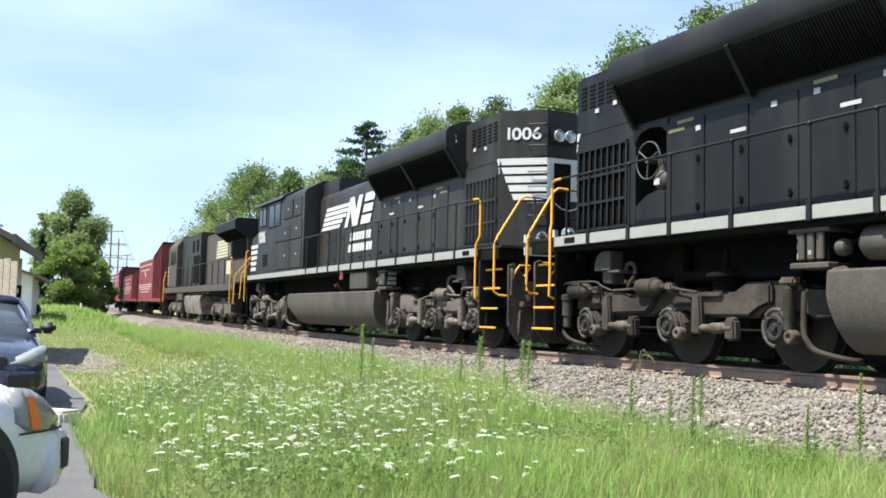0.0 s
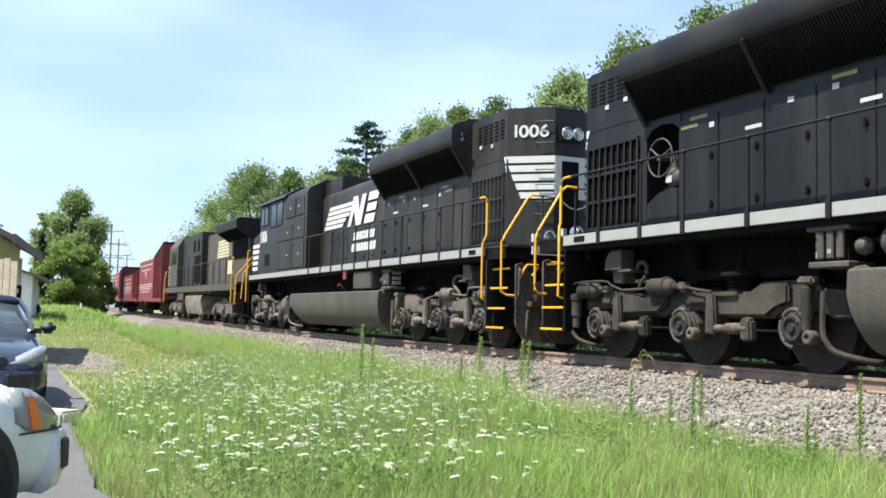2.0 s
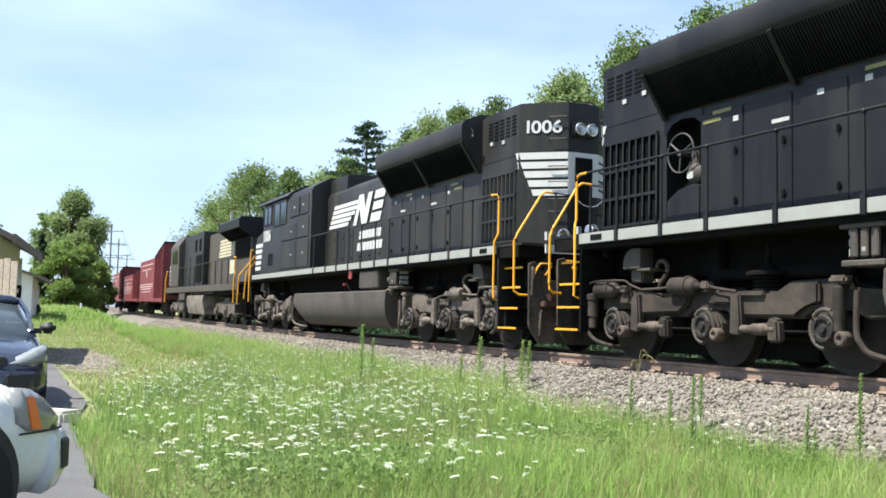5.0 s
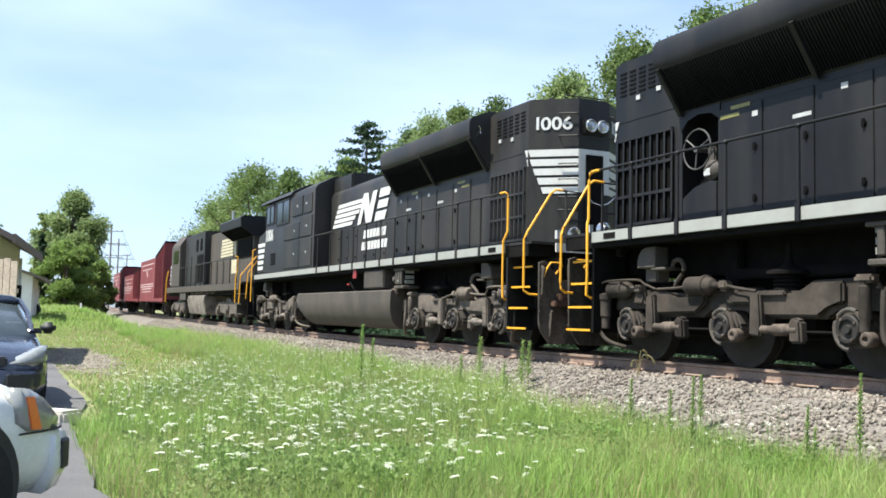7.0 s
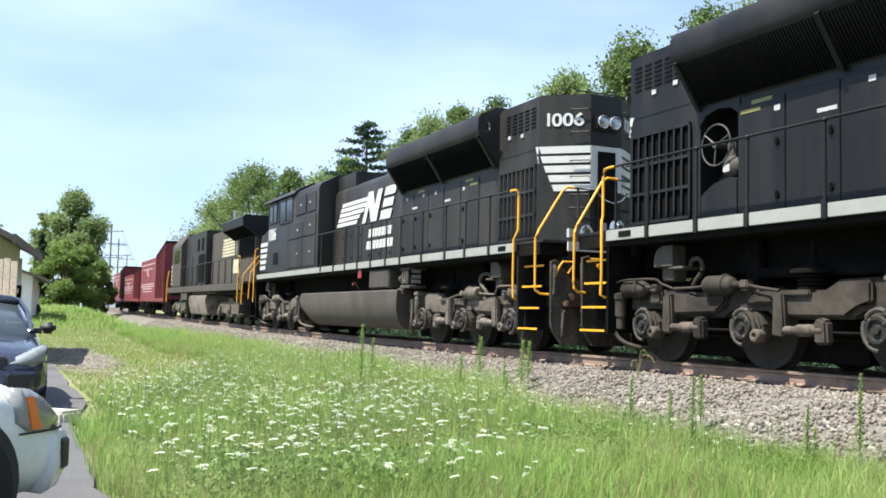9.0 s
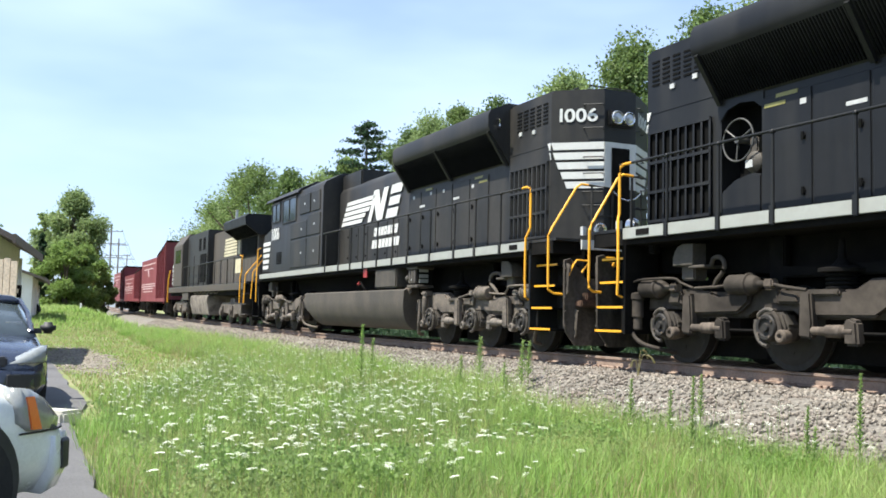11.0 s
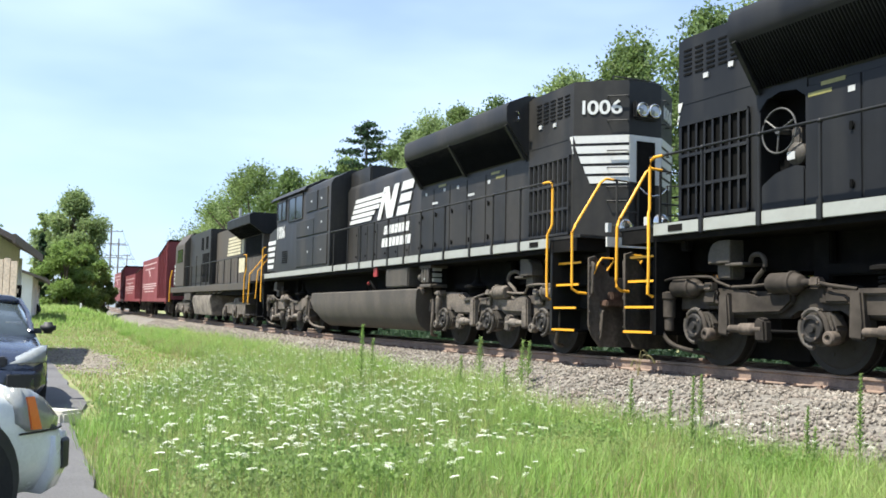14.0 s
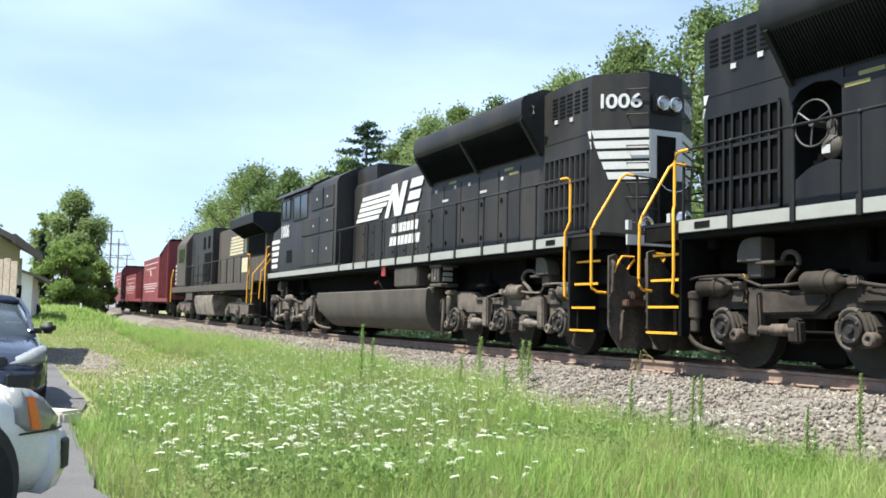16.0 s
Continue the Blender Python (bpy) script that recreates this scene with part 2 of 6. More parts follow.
def ballast():
    prof = [(-4.2, -0.86), (-3.2, -0.7), (-1.9, -0.24), (-1.2, -0.2), (-0.6, -0.2), (0, -0.2), (0.6, -0.2), (1.2, -0.2), (1.8, -0.24), (2.4, -0.46), (3.0, -0.68), (3.7, -0.9)]
    ss = [-60 + 0.6 * i for i in range(220)] + [75 + 3 * i for i in range(60)] + [260, 330, 450, 700]
    n = len(prof)
    verts = [track(s, v, z + 0.035 * noise.noise((s * 1.7, v * 1.7, 3))) for s in ss for v, z in prof]
    faces = [(i * n + j, i * n + j + 1, (i + 1) * n + j + 1, (i + 1) * n + j) for i in range(len(ss) - 1) for j in range(n - 1)]
    tagged(raw("ballast_bed", verts, faces, BALLAST), "grey-brown ballast bed under the rails", "ballast", kind="structure")
    # loose stones on the near shoulder
    rng = np.random.default_rng(7)
    base = bmesh.new()
    bmesh.ops.create_icosphere(base, subdivisions=1, radius=1)
    bv = np.array([v.co[:] for v in base.verts])
    bf = [[v.index for v in f.verts] for f in base.faces]
    base.free()
    vv, ff = [], []
    pv, pz = [p[0] for p in prof], [p[1] for p in prof]
    count = 33000
    sv = 2.0 + 58 * rng.random(count) ** 1.7
    for i in range(count):
        s = float(sv[i])
        v = float(rng.uniform(0.95, 3.6))
        p = track(s, v, float(np.interp(v, pv, pz)) + 0.012)
        r = float(rng.uniform(0.013, 0.034)) * (1.0 if s < 25 else 1.5)
        q = bv * rng.uniform(0.7, 1.3, (len(bv), 1)) * rng.uniform(0.6, 1.2, 3) * r
        a = rng.uniform(0, 6.28)
        rot = np.array([[math.cos(a), -math.sin(a), 0], [math.sin(a), math.cos(a), 0], [0, 0, 1]])
        off = len(vv)
        vv.extend((q @ rot + np.array(p)).tolist())
        ff.extend([[k + off for k in f] for f in bf])
    ob = raw("ballast_stones", vv, ff, STONE)
    tagged(ob, "loose crushed ballast stones in grey, buff and pinkish brown", "stones", kind="stuff")


def rails():
    thing = tagged(new("railway_track"), "rusty steel rails on wooden ties in ballast", "railway track", kind="structure")
    head = [(-0.037, -0.035), (-0.037, -0.004), (-0.028, 0), (0.028, 0), (0.037, -0.004), (0.037, -0.035), (0.009, -0.05), (0.009, -0.145), (0.07, -0.16), (0.07, -0.172), (-0.07, -0.172), (-0.07, -0.16), (-0.009, -0.145), (-0.009, -0.05)]
    ss = [-50 + 2.0 * i for i in range(110)] + [180, 210, 250, 300, 400, 700]
    n = len(head)
    for v0 in (0.755, -0.755):
        verts = [track(s, v0 + a, b) for s in ss for a, b in head]
        faces = [(i * n + j, i * n + (j + 1) % n, (i + 1) * n + (j + 1) % n, (i + 1) * n + j) for i in range(len(ss) - 1) for j in range(n)]
        ob = raw("rail", verts, faces, RAILM, thing)
        ob.data.materials.append(RAILTOP)
        for i, f in enumerate(ob.data.polygons):
            if i % n == 2:
                f.material_index = 1
    me = None
    for i in range(230):
        s = -8 + 0.53 * i
        if me is None:
            ob = part("tie", bevelled(bbox(-0.115, 0.115, -1.3, 1.3, -0.36, -0.185), 0.012, 1), TIE, thing)
            me = ob.data
        else:
            ob = new("tie", me)
            ob.parent = thing
        ob.matrix_basis = track_pose(s)
    plate = None
    for i in range(100):
        s = 0 + 0.53 * i + 0.48
        if plate is None:
            bm = bbox(-0.09, 0.09, -0.18, 0.18, -0.186, -0.168)
            for x, y in ((-0.05, 0.09), (0.05, -0.09), (0.05, 0.1)):
                box(bm, x - 0.012, x + 0.012, y - 0.02, y + 0.02, -0.17, -0.14)
            ob = part("tie_plate", bm, RAILM, thing)
            plate = ob.data
        else:
            ob = new("tie_plate", plate)
            ob.parent = thing
        m = track_pose(s)
        ob.matrix_basis = m @ pose(0, 0.755, 0)


# ---- the engines ----
# Pale dust that also stands in for sunlit glints on the brake gear.
LIGHTGRIME = mat("dusty_steel_with_glints", (0.118, 0.094, 0.076), 0.85, vary=0.2, scale=4, fine=14, bump=0.2, other=(0.030, 0.025, 0.021), amount=0.9, spec=0.2)
TANDUST = mat("tan_dusty_steel", (0.135, 0.110, 0.088), 0.8, vary=0.3, scale=2.4, fine=22, bump=0.3, other=(0.030, 0.025, 0.021), amount=0.9)
TANLIGHT = mat("pale_tan_dusty_steel", (0.20, 0.168, 0.138), 0.8, vary=0.3, scale=3, fine=22, bump=0.3, other=(0.06, 0.05, 0.042), amount=0.9)
SCUFFED = mat("scuffed_dusty_black", (0.046, 0.039, 0.033), 0.8, vary=0.25, scale=3.5, fine=18, bump=0.15, other=(0.12, 0.10, 0.082), amount=0.8, streak=0.35, spec=0.2)
RUST = mat("rusty_steel", (0.10, 0.058, 0.040), 0.85, vary=0.25, scale=6, fine=25, bump=0.2, other=(0.035, 0.025, 0.02), amount=0.8, spec=0.2)
WORN = mat("worn_bare_steel", (0.10, 0.097, 0.093), 0.5, metal=0.5, vary=0.15, bump=0.02)
HEADGLASS = mat("silvery_lamp_glass", (0.42, 0.43, 0.43), 0.12, metal=0.4, vary=0.1, bump=0, clear=1.0)
WHEELS = []  # (wheel part, radius, sense of roll)


def wheelset(thing, u, r, spin, z=None):
    """One axle with its two wheels; it rolls with the train."""
    bm = bmesh.new()
    cyl(bm, (0, -1.0, 0), (0, 1.0, 0), 0.09, 10)
    for sg in (1, -1):
        cyl(bm, (0, 0.70 * sg, 0), (0, 0.83 * sg, 0), r, 40)
        cyl(bm, (0, 0.665 * sg, 0), (0, 0.70 * sg, 0), r + 0.025, 40)
        cyl(bm, (0, 0.83 * sg, 0), (0, 0.845 * sg, 0), r * 0.86, 40, r * 0.8)
        cyl(bm, (0, 0.845 * sg, 0), (0, 0.93 * sg, 0), 0.17, 16)
        for k in range(6):
            a = k * math.pi / 3
            cyl(bm, (0.3 * math.cos(a), 0.84 * sg, 0.3 * math.sin(a)), (0.3 * math.cos(a), 0.852 * sg, 0.3 * math.sin(a)), 0.035, 8)
    ob = part("wheelset", bm, WHEEL, thing, "steel wheels with worn bright treads")
    WHEELS.append((ob, Vector((u, 0, r)), r, spin))
    return ob


def engine_truck(thing, u0, flip, dust, dust_hi):
    """Three-axle truck centred at u0; flip = -1 turns its ends."""
    def X(d):
        return u0 + flip * d

    def span(a, b):
        return sorted((X(a), X(b)))
    for sg in (1, -1):
        def Y(a, b):
            return sorted((a * sg, b * sg))
        # cast side frame: a plate with arches over the axles, thick pads between them
        plate = [(-2.52, 0.74), (-2.50, 0.98), (-2.3, 1.06), (-1.7, 1.06), (-1.45, 1.02), (-0.9, 1.0), (-0.6, 1.04), (0.15, 1.03), (0.45, 0.97), (1.28, 0.98), (1.42, 1.12), (2.30, 1.14), (2.42, 1.0), (3.25, 0.98), (3.25, 0.70), (2.55, 0.66), (2.42, 0.78), (1.78, 0.78), (1.66, 0.66), (0.45, 0.65), (0.32, 0.78), (-0.34, 0.78), (-0.46, 0.66), (-1.62, 0.66), (-1.74, 0.80), (-2.38, 0.80)]
        frame_part = part("side_frame", bevelled(prism(bmesh.new(), [(X(a), b) for a, b in plate], "y", 1.0 * sg, 1.14 * sg), 0.022, 2), dust, thing, "dusty brown cast side frame")
        for pad in ([(-1.98, 0.84), (-1.92, 1.04), (-1.68, 1.03), (-1.72, 0.84)], [(-1.42, 0.70), (-1.42, 1.03), (-1.1, 1.01), (-0.95, 0.90), (-0.6, 0.92), (-0.36, 1.0), (-0.36, 0.86), (-0.56, 0.72)],
                    [(0.10, 0.84), (0.14, 1.0), (0.44, 0.94), (0.50, 0.84)], [(0.52, 0.68), (0.52, 0.95), (1.3, 0.95), (1.44, 1.09), (1.95, 1.10), (1.95, 0.84), (1.72, 0.84), (1.58, 0.68)]):
            part("frame_pad", bevelled(prism(bmesh.new(), [(X(a), b) for a, b in pad], "y", 1.13 * sg, 1.225 * sg), 0.03, 2), dust, frame_part)
        part("spring_seat", bevelled(bbox(*span(0.62, 1.12), *Y(1.13, 1.27), 0.93, 1.005), 0.02), dust, frame_part)
        for a in (-2.07, 0.0, 2.07):
            ab = part("axle_box", bevelled(prism(bmesh.new(), [(X(a - 0.24), 0.40), (X(a - 0.28), 0.56), (X(a - 0.2), 0.74), (X(a + 0.2), 0.74), (X(a + 0.28), 0.56), (X(a + 0.22), 0.38), (X(a), 0.33)], "y", 0.98 * sg, 1.20 * sg), 0.03, 2), TANKM, thing, "dark axle box")
            part("axle_cover", lathe(bmesh.new(), [(0.165, 0.0), (0.165, 0.09 * sg), (0.150, 0.11 * sg), (0.115, 0.11 * sg), (0.105, 0.085 * sg), (0.055, 0.085 * sg), (0.045, 0.12 * sg), (0.01, 0.12 * sg)], (X(a), 1.19 * sg, 0.545), "y"), WHEEL, ab, "dark round axle cover")
            arc = [(X(a + 0.205 * math.cos(q)), 1.25 * sg, 0.545 + 0.225 * math.sin(q)) for q in [1.1 + 0.33 * k for k in range(12)]]
            part("journal_link", tube(bmesh.new(), arc, 0.030, 8), TANKM, ab, "dark worn ring round the axle cover")
            part("link_arm", hose(bmesh.new(), [(X(a + 0.10), 1.26 * sg, 0.73), (X(a + 0.19), 1.28 * sg, 0.66), (X(a + 0.24), 1.29 * sg, 0.55), (X(a + 0.27), 1.29 * sg, 0.44)], 0.030, 8), dust, ab, "dusty link arm")
            part("link_eye", lathe(bmesh.new(), [(0.03, 0), (0.075, 0), (0.085, 0.02 * sg), (0.085, 0.12 * sg), (0.07, 0.14 * sg), (0.04, 0.14 * sg), (0.03, 0.11 * sg), (0.01, 0.11 * sg)], (X(a + 0.28), 1.20 * sg, 0.44), "y", 18), dust_hi, ab, "pale dusty link eye")
            for q in range(4):
                b = q * math.pi / 2 + 0.6
                part("bolt", cyl(bmesh.new(), (X(a) + 0.135 * math.cos(b), 1.29 * sg, 0.545 + 0.135 * math.sin(b)), (X(a) + 0.135 * math.cos(b), 1.315 * sg, 0.545 + 0.135 * math.sin(b)), 0.017, 6), dust_hi, ab)
        for a in (-1.50, 0.62):
            h = part("brake_hanger", bevelled(prism(bmesh.new(), [(X(a - 0.09), 0.44), (X(a - 0.07), 0.98), (X(a + 0.10), 0.98), (X(a + 0.13), 0.62), (X(a + 0.11), 0.42)], "y", 1.18 * sg, 1.30 * sg), 0.025, 2), dust, thing, "flat dusty brake hanger")
            part("slack_adjuster", lathe(bmesh.new(), [(0.04, 0), (0.05, 0.02 * flip), (0.05, 0.20 * flip), (0.072, 0.22 * flip), (0.078, 0.44 * flip), (0.05, 0.47 * flip), (0.05, 0.60 * flip)], (X(a + 0.10), 1.26 * sg, 0.52), "x", 18), dust_hi, h, "pale dusty slack adjuster")
            part("brake_shoe_head", bevelled(prism(bmesh.new(), [(X(a + 0.58), 0.36), (X(a + 0.56), 0.62), (X(a + 0.64), 0.68), (X(a + 0.76), 0.64), (X(a + 0.78), 0.36)], "y", 1.16 * sg, 1.30 * sg), 0.03, 2), dust, h)
            part("pull_rod", tube(bmesh.new(), [(X(a + 0.78), 1.2 * sg, 0.50), (X(a + 1.15), 1.12 * sg, 0.50)], 0.022, 6), UNDER, h)
        part("shock_absorber", lathe(bmesh.new(), [(0.045, 0.50), (0.06, 0.52), (0.06, 0.66), (0.07, 0.68), (0.07, 1.02), (0.05, 1.04), (0.05, 1.10), (0.03, 1.12)], (X(2.30), 1.27 * sg, 0), "z", 18), dust, thing, "upright dusty shock absorber")
        part("shock_lug", bevelled(bbox(*span(2.18, 2.44), *Y(1.12, 1.33), 1.06, 1.16), 0.03), dust_hi, thing)
        part("shock_absorber", lathe(bmesh.new(), [(0.05, 0.46), (0.065, 0.48), (0.065, 0.64), (0.085, 0.66), (0.085, 0.90), (0.10, 0.92), (0.10, 1.0), (0.04, 1.02)], (X(-2.60), 1.27 * sg, 0), "z", 18), dust, thing, "upright dusty shock absorber")
        for a, z in ((-2.25, 1.07), (-0.42, 1.09)):
            c = part("brake_cylinder", lathe(bmesh.new(), [(0.03, -0.30 * flip), (0.105, -0.29 * flip), (0.13, -0.25 * flip), (0.13, 0.06 * flip), (0.148, 0.07 * flip), (0.148, 0.11 * flip), (0.125, 0.12 * flip), (0.09, 0.22 * flip), (0.05, 0.25 * flip), (0.035, 0.40 * flip)], (X(a), 1.22 * sg, z), "x"), dust, thing, "rounded brake cylinder coated in dust")
            part("clevis", bevelled(bbox(*span(a + 0.36, a + 0.52), *Y(1.16, 1.28), z - 0.05, z + 0.06), 0.02), dust_hi, c)
            part("bracket", bevelled(bbox(*span(a - 0.12, a + 0.1), *Y(1.02, 1.16), z - 0.16, z + 0.04), 0.02), dust, c)
            part("lever", bevelled(prism(bmesh.new(), [(X(a + 0.40), z + 0.05), (X(a + 0.50), z + 0.05), (X(a + 0.56), 0.84), (X(a + 0.46), 0.84)], "y", 1.14 * sg, 1.20 * sg), 0.015, 1), dust, c)
        part("sand_pipe", hose(bmesh.new(), [(X(-2.68), 1.30 * sg, 0.9), (X(-2.70), 1.31 * sg, 0.55), (X(-2.66), 1.30 * sg, 0.38), (X(-2.52), 1.24 * sg, 0.26), (X(-2.3), 1.1 * sg, 0.19), (X(-2.18), 0.9 * sg, 0.15)], 0.032), dust, thing, "thick bent dusty sand pipe")
        part("sand_pipe", hose(bmesh.new(), [(X(2.56), 1.28 * sg, 0.98), (X(2.56), 1.30 * sg, 0.55), (X(2.60), 1.29 * sg, 0.40), (X(2.70), 1.24 * sg, 0.28), (X(3.0), 1.1 * sg, 0.20), (X(3.1), 0.95 * sg, 0.18)], 0.035), dust, thing, "thick bent dusty sand pipe")
        part("air_line", hose(bmesh.new(), [(X(-2.75), 1.28 * sg, 1.16), (X(-2.4), 1.34 * sg, 1.20), (X(-1.72), 1.33 * sg, 1.20), (X(-1.6), 1.30 * sg, 1.14), (X(-1.4), 1.24 * sg, 1.06)], 0.018, 8), dust, thing, "bent dusty pipe")
        part("air_line", hose(bmesh.new(), [(X(-1.4), 1.22 * sg, 1.06), (X(-0.95), 1.22 * sg, 1.07), (X(-0.7), 1.22 * sg, 1.09)], 0.02, 8), dust, thing, "bent dusty pipe")
        part("air_hose", hose(bmesh.new(), [(X(-1.12), 1.16 * sg, 1.38), (X(-1.05), 1.18 * sg, 1.46), (X(-0.88), 1.22 * sg, 1.46), (X(-0.78), 1.24 * sg, 1.38), (X(-0.80), 1.24 * sg, 1.27), (X(-0.95), 1.22 * sg, 1.16), (X(-1.02), 1.2 * sg, 1.07)], 0.032, 8), dust, thing, "looped rubber air hose")
        part("air_line", hose(bmesh.new(), [(X(0.0), 1.22 * sg, 1.10), (X(0.25), 1.26 * sg, 1.05), (X(0.62), 1.24 * sg, 1.0)], 0.022, 8), dust, thing, "bent dusty pipe")
        # rubber springs under a flat cap
        prof = [(0.03, 1.0)]
        for k in range(4):
            prof += [(0.15, 1.0 + 0.05 * k), (0.185, 1.012 + 0.05 * k), (0.185, 1.035 + 0.05 * k), (0.15, 1.047 + 0.05 * k)]
        prof += [(0.27, 1.21), (0.27, 1.25), (0.12, 1.29), (0.05, 1.37), (0.03, 1.6)]
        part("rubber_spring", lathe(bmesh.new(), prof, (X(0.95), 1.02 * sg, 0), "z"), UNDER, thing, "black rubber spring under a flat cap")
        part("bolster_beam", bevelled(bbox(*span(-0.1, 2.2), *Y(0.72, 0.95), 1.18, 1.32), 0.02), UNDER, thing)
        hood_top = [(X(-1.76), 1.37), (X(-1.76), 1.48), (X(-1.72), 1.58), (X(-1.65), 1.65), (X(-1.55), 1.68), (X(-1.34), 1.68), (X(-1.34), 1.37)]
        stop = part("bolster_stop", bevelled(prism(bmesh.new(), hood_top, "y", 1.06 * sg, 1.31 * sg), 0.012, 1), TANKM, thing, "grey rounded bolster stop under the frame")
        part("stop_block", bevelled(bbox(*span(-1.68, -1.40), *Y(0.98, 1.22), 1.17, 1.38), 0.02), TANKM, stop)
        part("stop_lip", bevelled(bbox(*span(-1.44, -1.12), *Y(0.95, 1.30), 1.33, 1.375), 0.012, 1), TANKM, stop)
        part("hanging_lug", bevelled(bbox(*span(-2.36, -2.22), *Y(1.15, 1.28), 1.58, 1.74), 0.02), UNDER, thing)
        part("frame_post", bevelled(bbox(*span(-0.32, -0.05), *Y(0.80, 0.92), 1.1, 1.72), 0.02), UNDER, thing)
    # Transom and motors are enlarged to fill the gap; near-black stands for shade.
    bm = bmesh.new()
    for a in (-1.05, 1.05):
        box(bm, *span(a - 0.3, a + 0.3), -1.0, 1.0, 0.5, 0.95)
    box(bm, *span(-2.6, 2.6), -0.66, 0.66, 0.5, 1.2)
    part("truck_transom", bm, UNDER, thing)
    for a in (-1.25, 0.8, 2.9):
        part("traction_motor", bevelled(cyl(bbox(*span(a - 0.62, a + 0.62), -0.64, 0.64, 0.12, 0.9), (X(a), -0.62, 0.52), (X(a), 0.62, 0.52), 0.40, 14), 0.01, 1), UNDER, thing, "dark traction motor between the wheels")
    for a in (-1.0, 1.05):
        for y in (0.8, -0.8):
            part("brake_beam", tube(bmesh.new(), [(X(a - 0.5), y, 0.42), (X(a + 0.5), y, 0.42)], 0.03, 6), UNDER, thing)
    for a in (-2.05, 0.0, 2.1):
        wheelset(thing, X(a), 0.533, 1)


def flared_engine(name, label, cs, extras, paint):
    """A six-axle road switcher with flared radiators; x is metres from its rear coupler, cs the side with the hand brake."""
    e = tagged(new(name), label, "locomotive", group="engines of the train")
    HALF = 0.335
    # The shade below the deck is put into the underframe's near-black.
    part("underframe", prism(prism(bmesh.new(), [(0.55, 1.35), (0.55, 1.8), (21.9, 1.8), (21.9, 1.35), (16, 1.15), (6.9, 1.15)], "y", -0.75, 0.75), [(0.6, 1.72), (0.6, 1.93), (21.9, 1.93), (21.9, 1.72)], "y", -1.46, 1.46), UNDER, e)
    part("walkway", bbox(0.5, 21.9, -1.47, 1.47, 1.93, 1.975), paint, e)
    for sg in (1, -1):
        part("sill_stripe", bbox(1.42, 20.9, *sorted((1.475 * sg, 1.515 * sg)), 1.80, 1.965, bevel=0.006), SILL, e, "white reflective sill stripe with dirt")
    for sg in (1, -1):
        part("sill_plate", bbox(1.75, 2.05, *sorted((1.512 * sg, 1.522 * sg)), 1.84, 1.93), UNDER, e, "small dark stencil plate")
    part("end_stripe", bbox(0.46, 0.50, -0.98, 0.98, 1.80, 1.96), WHITE, e, "white end sill")
    # hood: rear part with angled corners
    foot = [(1.40, 1.05), (0.78, HALF), (0.78, -HALF), (1.40, -1.05), (8.0, -1.05), (8.0, 1.05)]
    if cs:
        # the hand brake stands in a niche of the side
        niche = [(1.40, 1.05), (0.78, HALF), (0.78, -HALF), (1.40, -1.05), (3.03, -1.05), (3.03, -0.72), (3.80, -0.72), (3.80, -1.05), (8.0, -1.05), (8.0, 1.05)]
        bm = prism(prism(prism(bmesh.new(), foot, "z", 1.975, 2.0), niche, "z", 2.0, 3.53), foot, "z", 3.53, 4.72)
    else:
        bm = prism(bmesh.new(), foot, "z", 1.975, 4.72)
    top = [v for v in bm.verts if v.co.z > 4.7]
    bmesh.ops.bevel(bm, geom=[ed for ed in bm.edges if all(v in top for v in ed.verts)], offset=0.05, segments=2, affect="EDGES")
    part("rear_hood", bm, paint, e)
    bm = prism(bmesh.new(), [(-0.98, 1.975), (0.98, 1.975), (0.98, 4.12), (0.9, 4.26), (0.72, 4.36), (-0.72, 4.36), (-0.9, 4.26), (-0.98, 4.12)], "x", 8.0, 14.2)
    part("engine_hood", bm, paint, e)
    part("blower_housing", bevelled(bbox(11.9, 14.2, -0.9, 0.9, 4.2, 4.7), 0.04), paint, e)
    bm = bmesh.new()
    for x in (8.6, 9.5, 10.4):
        cyl(bm, (x, 0, 4.34), (x, 0, 4.46), 0.4, 20)
    part("exhaust_hatch", bm, paint, e)
    # radiator flares
    sec = [(1.05, 3.60), (1.50, 4.22), (1.53, 4.30), (1.53, 4.52), (1.47, 4.62), (1.1, 4.78), (-1.1, 4.78), (-1.47, 4.62), (-1.53, 4.52), (-1.53, 4.30), (-1.50, 4.22), (-1.05, 3.60)]
    part("radiator_housing", prism(bmesh.new(), sec, "x", 2.95, 7.95), paint, e)
    for sg in (1, -1):
        bm = bmesh.new()
        for k in range(96):
            x = 3.08 + k * 0.05
            if abs(x - 5.55) < 0.06:
                continue
            prism(bm, [(1.075 * sg, 3.63), (1.095 * sg, 3.62), (1.475 * sg, 4.175), (1.455 * sg, 4.20)], "x", x, x + 0.022)
        part("radiator_grille", bm, DARK, e, "black slatted radiator intake")
        for x in (3.0, 5.52, 7.88):
            bm = bmesh.new()
            prism(bm, [(1.05 * sg, 3.58), (1.10 * sg, 3.55), (1.52 * sg, 4.18), (1.47 * sg, 4.23)], "x", x, x + 0.07)
            part("radiator_rib", bm, paint, e)
        part("lifting_eye", tube(bmesh.new(), [(2.93, 1.3 * sg, 4.28), (2.86, 1.32 * sg, 4.3), (2.84, 1.34 * sg, 4.42), (2.93, 1.34 * sg, 4.44)], 0.02), CHROME, e)
        # side grille: three rows of upright fins
        # Flat panel whose near-black stands in for shade behind the fins.
        bm = bbox(1.48, 2.82, *sorted((1.04 * sg, 1.053 * sg)), 2.06, 3.44)
        part("grille_recess", bm, DARK, e, "dark air intake")
        bm = bmesh.new()
